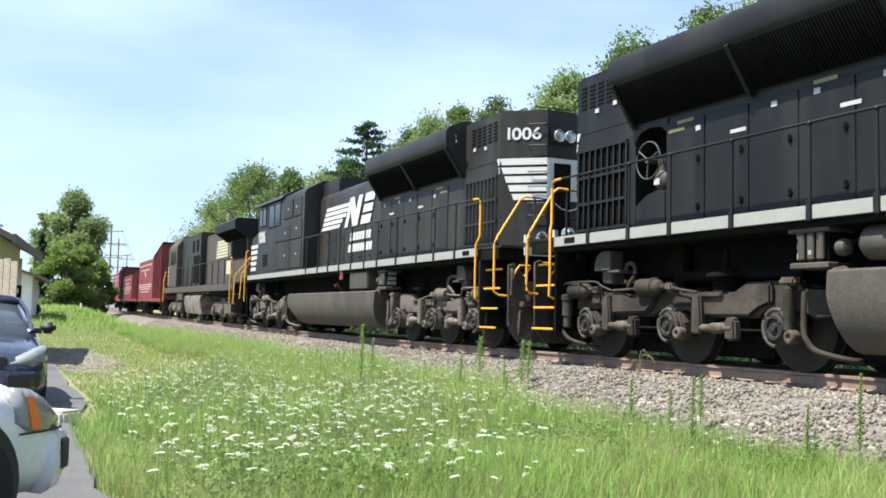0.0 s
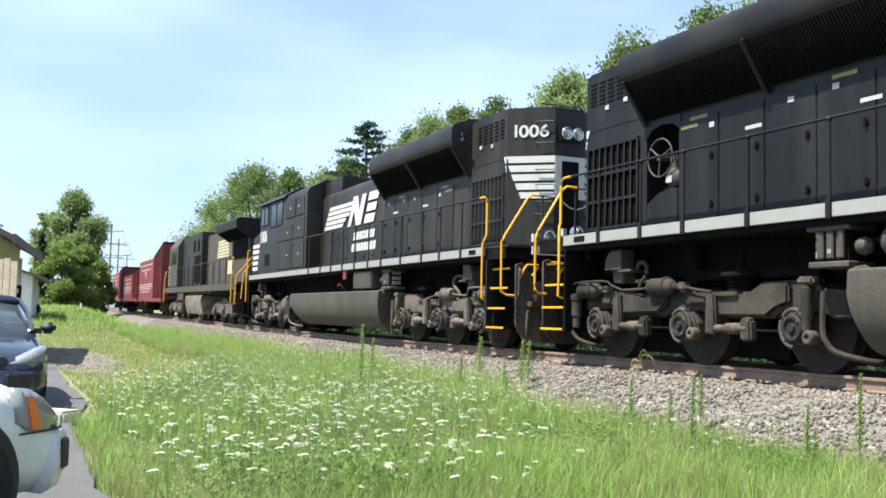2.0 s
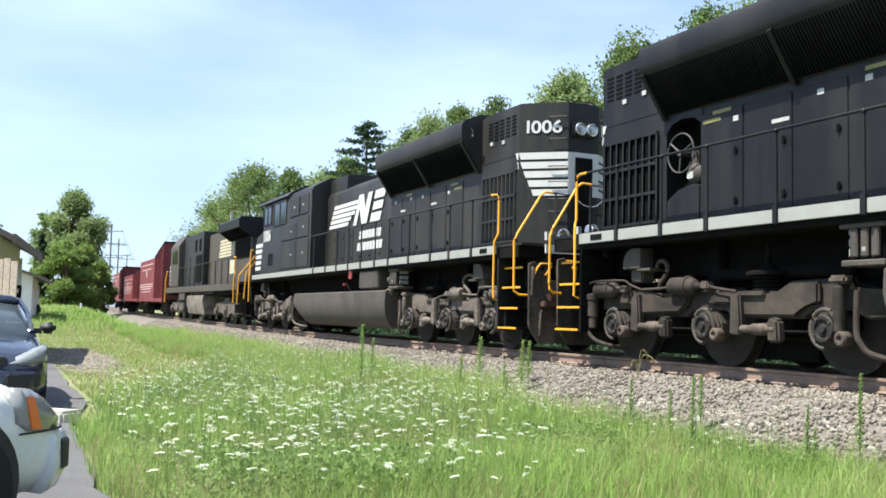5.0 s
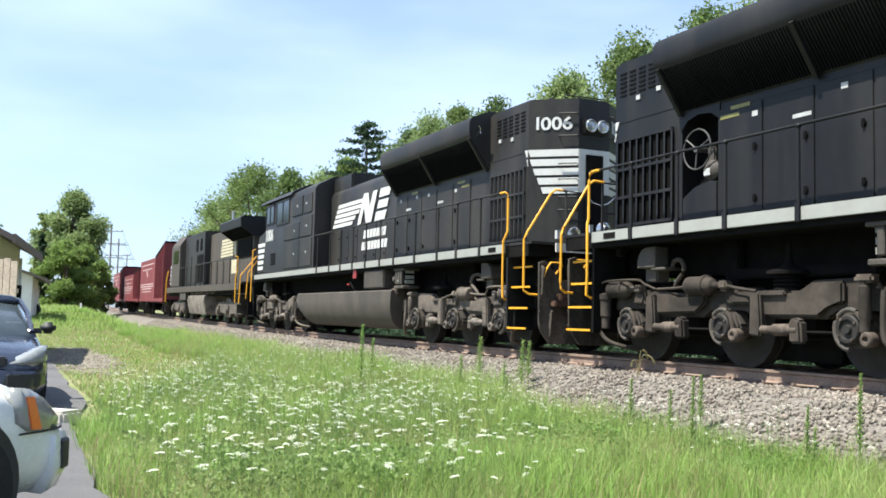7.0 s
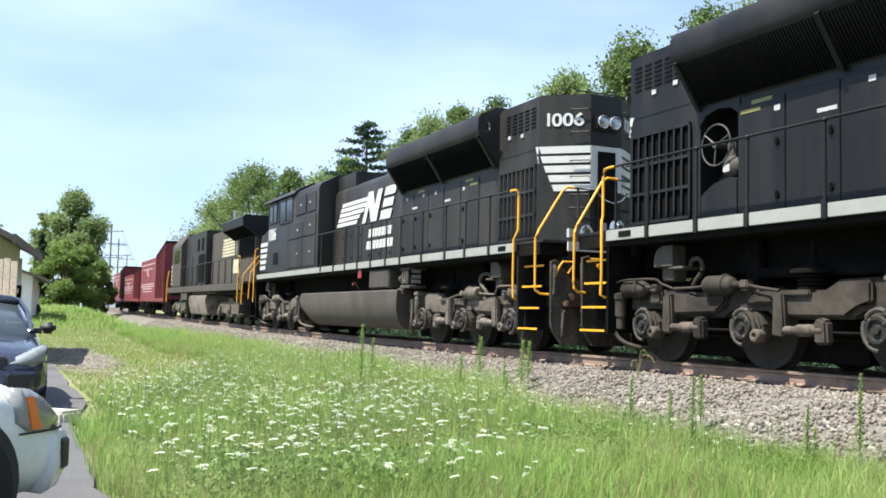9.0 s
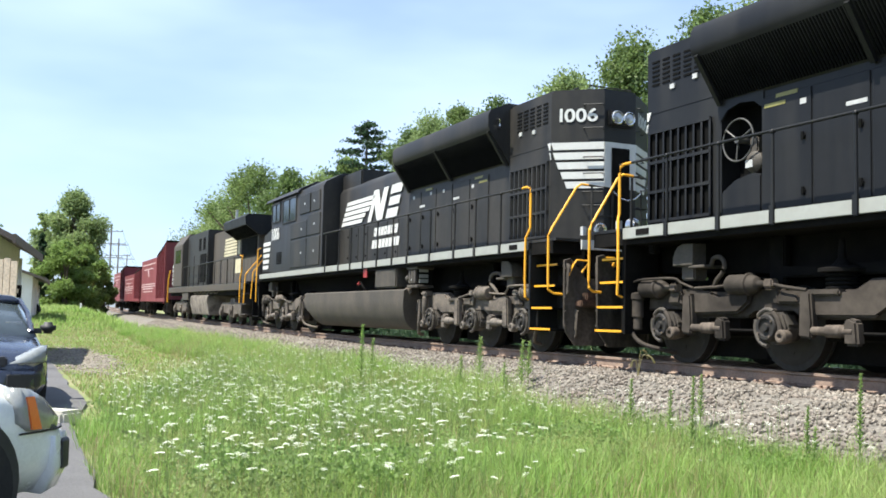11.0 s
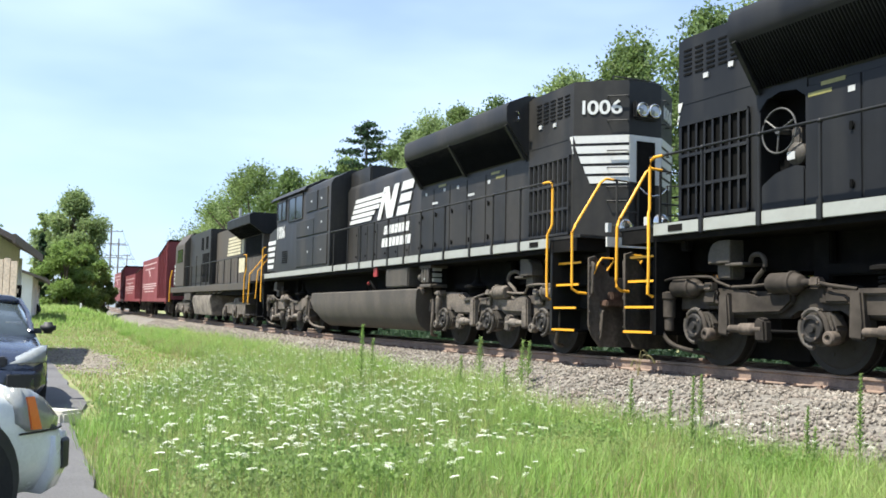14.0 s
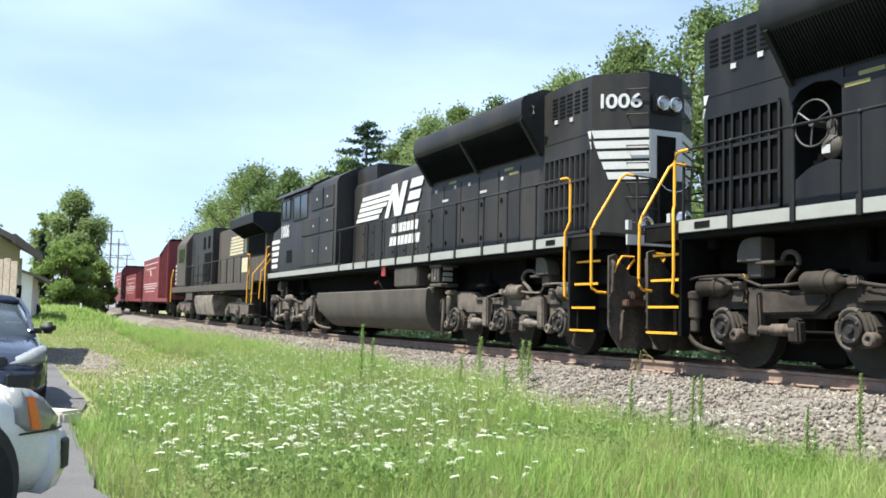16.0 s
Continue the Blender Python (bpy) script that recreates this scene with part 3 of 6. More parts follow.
        for z in (2.06, 2.5, 2.94, 3.40):
            box(bm, 1.46, 2.84, *sorted((1.05 * sg, 1.10 * sg)), z, z + 0.045)
        for k in range(9):
            x = 1.46 + k * 0.1675
            prism(bm, [(x, 1.05 * sg), (x + 0.03, 1.05 * sg), (x + 0.06, 1.095 * sg), (x + 0.02, 1.095 * sg)], "z", 2.08, 3.42)
        part("grille", bm, paint, e, "black upright intake fins")
        bm = bmesh.new()
        for c in range(5):
            for r in range(6):
                box(bm, 1.52 + c * 0.24, 1.68 + c * 0.24, *sorted((1.045 * sg, 1.062 * sg)), 4.14 + r * 0.07, 4.17 + r * 0.07)
        part("louvres", bm, DARK, e, "small dark louvre slots")
        part("hood_seam", bbox(1.42, 2.95, *sorted((1.05 * sg, 1.058 * sg)), 3.72, 3.735), paint, e)
        for x, z in ((1.95, 4.02), (2.45, 4.06), (4.45, 3.30), (5.9, 3.36), (6.6, 3.38), (7.6, 3.38)):
            part("warning_label", bbox(x, x + 0.10, *sorted((1.05 * sg, 1.072 * sg)), z, z + 0.07), STICKER, e, "small white warning sticker")
        for x in (5.15, 7.0):
            part("warning_label", bbox(x, x + 0.3, *sorted((1.05 * sg, 1.072 * sg)), 3.14, 3.19), STICKER, e, "small white warning sticker")
        for x, z in ((3.85, 3.36), (4.05, 3.46), (6.6, 3.5)):
            part("caution_label", bbox(x, x + 0.36, *sorted((1.05 * sg, 1.072 * sg)), z, z + 0.05), STICKY, e, "yellowed sticker")
        # hood doors with latches
        for x0, x1 in ((3.80, 4.62), (4.66, 5.48), (5.52, 6.34), (6.38, 7.20), (7.24, 7.96)):
            d = part("hood_door", bevelled(bbox(x0, x1, *sorted((1.04 * sg, 1.068 * sg)), 2.04, 3.50), 0.006, 1), paint, e)
            for z in (2.22, 2.9):
                bm = bmesh.new()
                cyl(bm, (x1 - 0.12, 1.068 * sg, z), (x1 - 0.12, 1.085 * sg, z), 0.035, 10)
                box(bm, x1 - 0.14, x1 - 0.10, *sorted((1.08 * sg, 1.095 * sg)), z - 0.05, z + 0.05)
                part("latch", bm, DARK, d)
        for k in range(7):
            x = 8.08 + k * 0.74
            d = part("hood_door", bevelled(bbox(x, x + 0.70, *sorted((0.97 * sg, 0.998 * sg)), 2.04, 3.02), 0.006, 1), paint, e)
            for z in (2.2, 2.8):
                part("latch", cyl(bmesh.new(), (x + 0.1, 0.998 * sg, z), (x + 0.1, 1.012 * sg, z), 0.03, 10), DARK, d)
        # railing
        bm = bmesh.new()
        ux = [1.33, 2.43, 3.48, 4.43, 5.66, 6.94, 7.87, 8.9, 9.9, 10.9, 11.9, 13.1]
        tube(bm, [(ux[0], 1.5 * sg, 2.93), (13.4, 1.5 * sg, 2.93)], 0.02)
        part("handrail", bm, paint, e)
        for x in ux[1:]:
            bm = bmesh.new()
            cyl(bm, (x, 1.5 * sg, 1.95), (x, 1.5 * sg, 2.93), 0.021, 8)
            box(bm, x - 0.045, x + 0.045, *sorted((1.49 * sg, 1.535 * sg)), 1.78, 2.02, bevel=0.01)
            bmesh.ops.create_uvsphere(bm, u_segments=8, v_segments=6, radius=0.035, matrix=Matrix.Translation((x, 1.5 * sg, 2.92)))
            part("stanchion", bm, paint, e)
        # yellow step rails
        part("grab_rail", tube(bmesh.new(), [(1.62, 1.5 * sg, 2.93), (1.42, 1.5 * sg, 2.93), (1.35, 1.5 * sg, 2.90), (1.32, 1.5 * sg, 2.8), (1.32, 1.5 * sg, 2.20), (1.33, 1.53 * sg, 2.12), (1.37, 1.56 * sg, 2.02), (1.38, 1.56 * sg, 1.3), (1.36, 1.56 * sg, 0.98), (1.38, 1.48 * sg, 0.94)], 0.022), YELLOW, e, "yellow step handrail")
        part("grab_rail", tube(bmesh.new(), [(0.60, 0.72 * sg, 2.92), (0.60, 0.92 * sg, 2.93), (0.60, 1.02 * sg, 2.86), (0.61, 1.50 * sg, 2.12), (0.61, 1.555 * sg, 2.0), (0.60, 1.555 * sg, 1.2), (0.60, 1.55 * sg, 1.1), (0.58, 1.46 * sg, 1.04), (0.56, 1.3 * sg, 1.03)], 0.022), YELLOW, e, "yellow step handrail")
        part("end_railing", tube(tube(tube(bmesh.new(), [(0.56, 0.3 * sg, 1.97), (0.56, 0.3 * sg, 2.9), (0.57, 0.78 * sg, 2.92)], 0.018), [(0.56, 0.72 * sg, 1.97), (0.57, 0.72 * sg, 2.92)], 0.022), [(0.56, 0.3 * sg, 2.4), (0.56, 0.72 * sg, 2.4)], 0.014), paint, e)
        # step well
        bm = bmesh.new()
        prism(bm, [(0.85 * sg, 0.40), (1.46 * sg, 0.40), (1.46 * sg, 1.9), (0.85 * sg, 1.9)], "x", 1.36, 1.42)
        box(bm, 0.56, 1.40, *sorted((0.86 * sg, 0.9 * sg)), 0.42, 1.93)
        # On the plain engine near-black stands in for shade in the well.
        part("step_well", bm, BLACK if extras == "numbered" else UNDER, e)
        bm = prism(bmesh.new(), [(0.36 * sg, 0.17), (1.10 * sg, 0.17), (1.26 * sg, 0.36), (1.32 * sg, 0.50), (1.33 * sg, 1.60), (1.20 * sg, 1.64), (1.02 * sg, 1.44), (0.92 * sg, 1.30), (0.36 * sg, 1.28)], "x", 0.46, 0.50)
        ep = part("end_plate", bevelled(bm, 0.008, 1), SCUFFED, e, "dusty scratched black end plate")
        part("hose_bracket", bevelled(bbox(0.24, 0.46, *sorted((0.70 * sg, 1.12 * sg)), 0.82, 0.93), 0.02), RUST, ep, "rusty brown hose bracket")
        part("bracket_top", bevelled(bbox(0.30, 0.46, *sorted((0.78 * sg, 0.98 * sg)), 0.93, 1.06), 0.02), RUST, ep)
        part("plate_rib", bevelled(prism(bmesh.new(), [(0.46, 0.28), (0.40, 0.34), (0.36, 0.75), (0.46, 0.80)], "y", 1.08 * sg, 1.12 * sg), 0.006, 1), SCUFFED, ep)
        part("plate_rib", bevelled(prism(bmesh.new(), [(0.46, 1.0), (0.40, 1.05), (0.38, 1.5), (0.46, 1.55)], "y", 1.24 * sg, 1.29 * sg), 0.006, 1), SCUFFED, ep)
        for q in range(5):
            part("bolt", cyl(bmesh.new(), (0.46, 1.30 * sg, 0.5 + 0.24 * q), (0.435, 1.30 * sg, 0.5 + 0.24 * q), 0.018, 6), SCUFFED, ep)
        for z, y1 in ((0.44, 1.46), (0.80, 1.43), (1.18, 1.38), (1.54, 1.34)):
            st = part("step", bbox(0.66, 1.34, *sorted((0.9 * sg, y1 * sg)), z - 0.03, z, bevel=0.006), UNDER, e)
            part("step_edge", bbox(0.66, 1.34, *sorted((y1 * sg, (y1 + 0.012) * sg)), z - 0.022, z + 0.012), YELLOW, st, "yellow step edge")
        # white corner stripes
        cdir = (Vector((1.40, 1.05 * sg, 0)) - Vector((0.78, HALF * sg, 0))).normalized()
        cnor = Vector((-cdir.y, cdir.x, 0)) * sg
        if cnor.x > 0:
            cnor = -cnor
        full = math.hypot(0.62, 1.05 - HALF)
        for k, (z0, z1, a1) in enumerate(((3.625, 3.755, 1.0), (3.45, 3.575, 0.965), (3.275, 3.40, 0.90), (3.10, 3.225, 0.82), (2.93, 3.05, 0.74))):
            p0, p1 = Vector((0.78, HALF * sg, 0)), Vector((0.78, HALF * sg, 0)) + cdir * full * a1
            bm = bmesh.new()
            low = p0 + cdir * full * (a1 - 0.045)
            vs = [p0 + cnor * 0.012 + Vector((0, 0, z0)), low + cnor * 0.012 + Vector((0, 0, z0)), p1 + cnor * 0.012 + Vector((0, 0, z1)), p0 + cnor * 0.012 + Vector((0, 0, z1))]
            vb = [bm.verts.new(v) for v in vs] + [bm.verts.new(v - cnor * 0.010) for v in vs]
            bm.faces.new(vb[:4])
            bm.faces.new(vb[7:3:-1])
            for i in range(4):
                bm.faces.new((vb[i], vb[4 + i], vb[4 + (i + 1) % 4], vb[(i + 1) % 4]))
            part("corner_stripe", bm, WHITE, e, "white painted stripe")
            if k < 2:
                part("side_stripe", prism(bmesh.new(), [(1.405, z0), (1.44 - 0.06 * k, z0), (1.50 - 0.06 * k, z1), (1.405, z1)], "y", 1.05 * sg, 1.062 * sg), WHITE, e, "white painted stripe")
        # ladder rungs on the corner
        for z in (2.2, 2.62, 2.86, 3.19, 3.48, 4.0, 4.42):
            o = Vector((0.78, HALF * sg, z)) + cdir * 0.36 + cnor * 0.0
            o2 = o - cdir * 0.34
            part("rung", tube(bmesh.new(), [o, o + cnor * 0.07, o2 + cnor * 0.07, o2], 0.011, 6), paint, e)
        c = Vector((0.78, HALF * sg, 0)) + cdir * (0.85 if sg > 0 else 0.10) + cnor * 0.012
        m = Matrix.Translation(c) @ Matrix.Translation((0, 0, 4.10)) @ Matrix((-cdir * sg, (0, 0, 1), cnor)).transposed().to_4x4()
        if extras == "numbered":
            m = m @ Matrix.Translation((0.02, 0.03, 0))
            letters("number", "006", 0.33, WHITE, e, m @ Matrix.Translation((0.115, 0, 0)), "white digits 006 of the road number", 1.22)
            part("digit_one", bbox(0.035, 0.085, 0.0, 0.24, -0.004, 0.004), WHITE, e, "white digit 1 of the road number").data.transform(m)
        # air tank, fuel tank trims, side boxes
        part("air_reservoir", cyl(cyl(cyl(bmesh.new(), (7.55, 1.2 * sg, 1.51), (11.5, 1.2 * sg, 1.51), 0.2, 20), (7.46, 1.2 * sg, 1.51), (7.55, 1.2 * sg, 1.51), 0.13, 20, 0.2), (11.5, 1.2 * sg, 1.51), (11.6, 1.2 * sg, 1.51), 0.2, 20, 0.12) if sg == cs else bevelled(bbox(7.75, 9.15, *sorted((0.9 * sg, 1.45 * sg)), 1.27, 1.74), 0.03), TANKM, e)
        vb = part("valve_box", bbox(6.60, 7.06, *sorted((1.0 * sg, 1.36 * sg)), 1.3, 1.68, bevel=0.02), UNDER, e, "black valve box with pale plates")
        for x in (6.66, 6.80, 6.94):
            part("valve_body", bevelled(bbox(x, x + 0.10, *sorted((1.36 * sg, 1.42 * sg)), 1.34, 1.66), 0.015, 1), TANKM, vb)
        part("box_top", bevelled(bbox(6.52, 7.14, *sorted((1.0 * sg, 1.43 * sg)), 1.66, 1.72), 0.012, 1), TANKM, vb)
        part("box_foot", bevelled(bbox(6.54, 7.12, *sorted((1.0 * sg, 1.42 * sg)), 1.24, 1.31), 0.012, 1), TANKM, vb)
        for z in (1.36, 1.47, 1.60):
            part("plate", bbox(6.585, 6.6, *sorted((1.12 * sg, 1.34 * sg)), z, z + 0.08), SILL, vb, "small pale plate")
        part("plate", bbox(6.83, 6.88, *sorted((1.42 * sg, 1.425 * sg)), 1.40, 1.45), SILL, vb, "small pale plate")
        part("regulator", lathe(bmesh.new(), [(0.03, -0.09), (0.09, -0.06), (0.105, 0.0), (0.09, 0.06), (0.03, 0.09)], (7.24, 1.30 * sg, 1.47), "x", 16), TANKM, e, "round dusty regulator")
        part("pipe_elbow", tube(bmesh.new(), [(7.10, 1.30 * sg, 1.12), (7.16, 1.34 * sg, 1.20), (7.28, 1.36 * sg, 1.21), (7.45, 1.3 * sg, 1.10)], 0.05, 8), LIGHTGRIME, e, "pale pipe elbow")
        tube_bm = tube(bmesh.new(), [(6.6, 1.3 * sg, 1.0), (6.65, 1.32 * sg, 1.3), (6.9, 1.3 * sg, 1.45), (7.4, 1.2 * sg, 1.55), (8.2, 1.0 * sg, 1.6)], 0.035)
        part("hose", tube_bm, UNDER, e)
    # fuel tank
    side = [(1.42, 1.22), (1.47, 1.19)] + [(1.07 + 0.42 * math.cos(k * 0.157), 0.95 + 0.68 * -math.sin(k * 0.157)) for k in range(11)]
    bm = prism(bmesh.new(), side + [(-y, z) for y, z in reversed(side)], "x", 7.15, 15.2)
    for v in bm.verts:
        if v.co.x < 8 and v.co.z < 0.9:
            v.co.x += 0.25 * (0.9 - v.co.z)
        if v.co.x > 14 and v.co.z < 0.9:
            v.co.x -= 1.4 * (0.95 - v.co.z)
    tank = part("fuel_tank", bm, TANKM, e, "dusty black fuel tank")
    for sg in (1, -1):
        bm = cyl(bmesh.new(), (10.5, 1.2 * sg, 1.2), (10.5, 1.36 * sg, 1.40), 0.07, 12)
        tube(bm, [(10.75, 1.3 * sg, 1.2), (10.7, 1.36 * sg, 1.38), (10.4, 1.38 * sg, 1.46), (10.2, 1.36 * sg, 1.3), (10.15, 1.3 * sg, 1.2)], 0.025, 6)
        part("filler", bm, UNDER, tank, "dark fuel filler pipe")
        part("filler_cap", cyl(bmesh.new(), (10.5, 1.36 * sg, 1.40), (10.5, 1.39 * sg, 1.44), 0.06, 12), REDP, tank, "small red filler cap")
        part("cutoff_plate", bbox(9.70, 9.95, *sorted((1.44 * sg, 1.47 * sg)), 1.56, 1.78), REDP, e, "small faded red plate under the sill")
    # end gear: plates, coupler, hoses
    bm = bmesh.new()
    prism(bm, [(-0.36, 1.35), (0.36, 1.35), (0.36, 0.18), (-0.36, 0.18)], "x", 0.50, 0.54)
    box(bm, 0.30, 0.55, -0.5, 0.5, 0.62, 1.15, bevel=0.03)
    part("pilot_plate", bm, GRIME, e, "dusty end plate")
    bm = bmesh.new()
    box(bm, 0.08, 0.6, -0.13, 0.13, 0.72, 1.0, bevel=0.03)
    box(bm, -0.12, 0.16, -0.2, 0.16, 0.70, 1.02, bevel=0.05)
    part("coupler", bm, GRIME, e, "dusty coupler knuckle")
    for sg in (1, -1):
        for k in range(4):
            y = (0.46 + 0.1 * k) * sg
            part("air_hose", tube(bmesh.new(), [(0.46, y, 0.98), (0.30, y, 0.96), (0.2, y, 0.8), (0.16, y, 0.45), (0.12, y * 0.95, 0.27), (0.06, y * 0.92, 0.22)], 0.027, 8), SCUFFED, e, "black rubber air hose with dust")
            part("hose_end", bevelled(bbox(0.03, 0.13, *sorted((y * 0.92 - 0.03, y * 0.92 + 0.04)), 0.17, 0.26), 0.015, 1), LIGHTGRIME, e, "worn steel hose end")
        part("uncoupling_lever", tube(bmesh.new(), [(0.40, 1.27 * sg, 1.34), (0.38, 1.20 * sg, 1.52), (0.37, 1.14 * sg, 1.60), (0.37, 0.92 * sg, 1.60), (0.38, 0.90 * sg, 1.56), (0.40, 1.02 * sg, 1.40)], 0.018, 6), YELLOW, e, "yellow uncoupling lever")
        part("uncoupling_lever", tube(bmesh.new(), [(0.40, 0.62 * sg, 1.28), (0.37, 0.62 * sg, 1.60), (0.37, 0.40 * sg, 1.60), (0.38, 0.37 * sg, 1.56), (0.40, 0.50 * sg, 1.36)], 0.018, 6), YELLOW, e, "yellow uncoupling lever")
        part("marker_light", lathe(bmesh.new(), [(0.05, 0.12), (0.125, 0.06), (0.135, 0.0), (0.115, -0.012), (0.09, 0.02), (0.03, 0.03)], (0.44, 0.62 * sg, 2.13), "x"), CHROME, e, "round chromed platform lamp")
        part("lamp_box", bbox(0.47, 0.55, *sorted((0.89 * sg, 0.96 * sg)), 2.04, 2.19), STICKER, e, "small white box")
    # headlight, end door
    hl = part("headlight", bevelled(bbox(0.70, 0.79, -0.27, 0.27, 4.04, 4.34), 0.03), paint, e)
    for y in (0.125, -0.125):
        part("bezel", lathe(bmesh.new(), [(0.125, 0), (0.125, -0.03), (0.11, -0.045), (0.09, -0.03), (0.09, 0)], (0.70, y, 4.19), "x"), CHROME, hl, "chromed headlight ring")
        part("lens", lathe(bmesh.new(), [(0.09, 0), (0.088, -0.02), (0.05, -0.032), (0.01, -0.036)], (0.69, y, 4.19), "x"), HEADGLASS, hl, "silvery headlight glass")
    part("door_surround", bbox(0.765, 0.78, -0.33, 0.33, 2.93, 3.755), WHITE, e, "white panel round the end door")
    part("end_door", bevelled(bbox(0.745, 0.77, -0.19, 0.19, 2.02, 3.66), 0.008, 1), UNDER, e, "dark brown end door")
    part("door_chain", tube(bmesh.new(), [(0.56, 0.3, 2.85), (0.55, 0.16, 2.74), (0.55, 0.0, 2.70), (0.55, -0.16, 2.74), (0.56, -0.3, 2.85)], 0.014, 6), CHROME, e, "slack steel safety chain")
    for y in (0.55, -0.55):
        part("roof_rail", tube(bmesh.new(), [(1.3, y, 4.72), (1.3, y, 4.8), (2.4, y, 4.8), (2.4, y, 4.72)], 0.014, 6), paint, e)
    part("roof_rail", tube(bmesh.new(), [(1.1, 0.45, 4.72), (1.1, 0.45, 4.82), (1.1, -0.45, 4.82), (1.1, -0.45, 4.72)], 0.014, 6), paint, e)
    # cab and nose
    bm = prism(bmesh.new(), [(-1.5, 1.975), (1.5, 1.975), (1.5, 4.35), (1.42, 4.5), (0.9, 4.78), (-0.9, 4.78), (-1.42, 4.5), (-1.5, 4.35)], "x", 13.5, 19.4)
    part("cab", bm, paint, e)
    bm = prism(bmesh.new(), [(-1.58, 4.44), (-1.48, 4.56), (-0.95, 4.83), (0.95, 4.83), (1.48, 4.56), (1.58, 4.44), (1.50, 4.44), (0.9, 4.77), (-0.9, 4.77), (-1.50, 4.44)], "x", 16.0, 20.1)
    part("cab_roof", bm, paint, e)
    part("nose", bevelled(prism(bmesh.new(), [(19.4, 1.975), (21.2, 1.975), (21.3, 2.6), (21.0, 3.45), (19.4, 3.75)], "y", -1.35, 1.35), 0.08), paint, e)
    for sg in (1, -1):
        for x0, x1, z0, z1 in ((18.3, 19.3, 3.72, 4.3), (16.35, 17.9, 3.6, 4.32)):
            w = part("cab_window", bevelled(bbox(x0, x1, *sorted((1.49 * sg, 1.515 * sg)), z0, z1), 0.01, 1), GLASS_DARK, e, "dark cab side window")
            fr = bmesh.new()
            box(fr, x0 - 0.05, x1 + 0.05, *sorted((1.5 * sg, 1.54 * sg)), z1, z1 + 0.05)
            box(fr, x0 - 0.05, x1 + 0.05, *sorted((1.5 * sg, 1.53 * sg)), z0 - 0.04, z0)
            for x in (x0 - 0.05, x1, (x0 + x1) / 2 - 0.02):
                box(fr, x, x + 0.045, *sorted((1.5 * sg, 1.53 * sg)), z0, z1)
            part("window_frame", fr, paint, w)
        for x0, x1, z0, z1 in ((13.7, 15.0, 2.05, 2.92), (15.05, 16.9, 2.05, 2.92), (13.7, 15.0, 2.98, 3.62), (15.05, 16.9, 2.98, 3.48), (13.75, 14.6, 3.7, 4.3), (14.75, 15.9, 3.7, 4.3)):
            d = part("cab_panel", bevelled(bbox(x0, x1, *sorted((1.48 * sg, 1.53 * sg)), z0, z1), 0.012, 1), paint, e)
            part("label", bbox(x0 + 0.5, x0 + 0.6, *sorted((1.53 * sg, 1.536 * sg)), (z0 + z1) / 2 - 0.03, (z0 + z1) / 2 + 0.03), STICKER, d, "small white sticker")
        bm = bmesh.new()
        for k in range(6):
            box(bm, 18.0, 18.6, *sorted((1.5 * sg, 1.52 * sg)), 2.25 + k * 0.07, 2.29 + k * 0.07)
        part("cab_louvres", bm, DARK, e)
        for k in range(5):
            part("nose_stripe", prism(bmesh.new(), [(20.3 - 0.06 * k, 2.15 + k * 0.21), (21.05, 2.15 + k * 0.21), (21.05, 2.28 + k * 0.21), (20.27 - 0.06 * k, 2.28 + k * 0.21)], "y", 1.345 * sg, 1.362 * sg), WHITE, e, "white nose stripe")
        part("grab_rail", tube(bmesh.new(), [(20.9, 1.5 * sg, 2.93), (21.2, 1.52 * sg, 2.9), (21.2, 1.54 * sg, 2.2), (21.15, 1.56 * sg, 2.0), (21.15, 1.56 * sg, 0.98)], 0.022), YELLOW, e, "yellow step handrail")
        part("grab_rail", tube(bmesh.new(), [(21.9, 0.9 * sg, 2.93), (21.95, 1.5 * sg, 2.1), (21.95, 1.56 * sg, 1.1)], 0.022), YELLOW, e, "yellow step handrail")
        bm = bmesh.new()
        box(bm, 21.1, 22.0, *sorted((0.88 * sg, 1.46 * sg)), 0.44, 0.48)
        box(bm, 21.1, 21.14, *sorted((0.88 * sg, 1.46 * sg)), 0.42, 1.95)
        box(bm, 21.1, 22.0, *sorted((0.86 * sg, 0.9 * sg)), 0.42, 1.95)
        part("front_step_well", bm, UNDER, e)
        if extras == "numbered":
            mm = Matrix.Translation((19.35 if sg > 0 else 18.2, 1.522 * sg, 3.1)) @ Matrix(((-sg, 0, 0), (0, 0, 1), (0, sg, 0))).transposed().to_4x4()
            letters("cab_number", "1006", 0.56, WHITE, e, mm, "white road number 1006", 0.95)
    part("front_coupler", bevelled(bbox(22.0, LONG - 0.02, -0.16, 0.16, 0.7, 1.0), 0.04), GRIME, e)
    part("front_pilot", prism(bmesh.new(), [(-1.3, 1.6), (1.3, 1.6), (1.2, 0.4), (0.6, 0.16), (-0.6, 0.16), (-1.2, 0.4)], "x", 22.0, 22.08), paint, e)
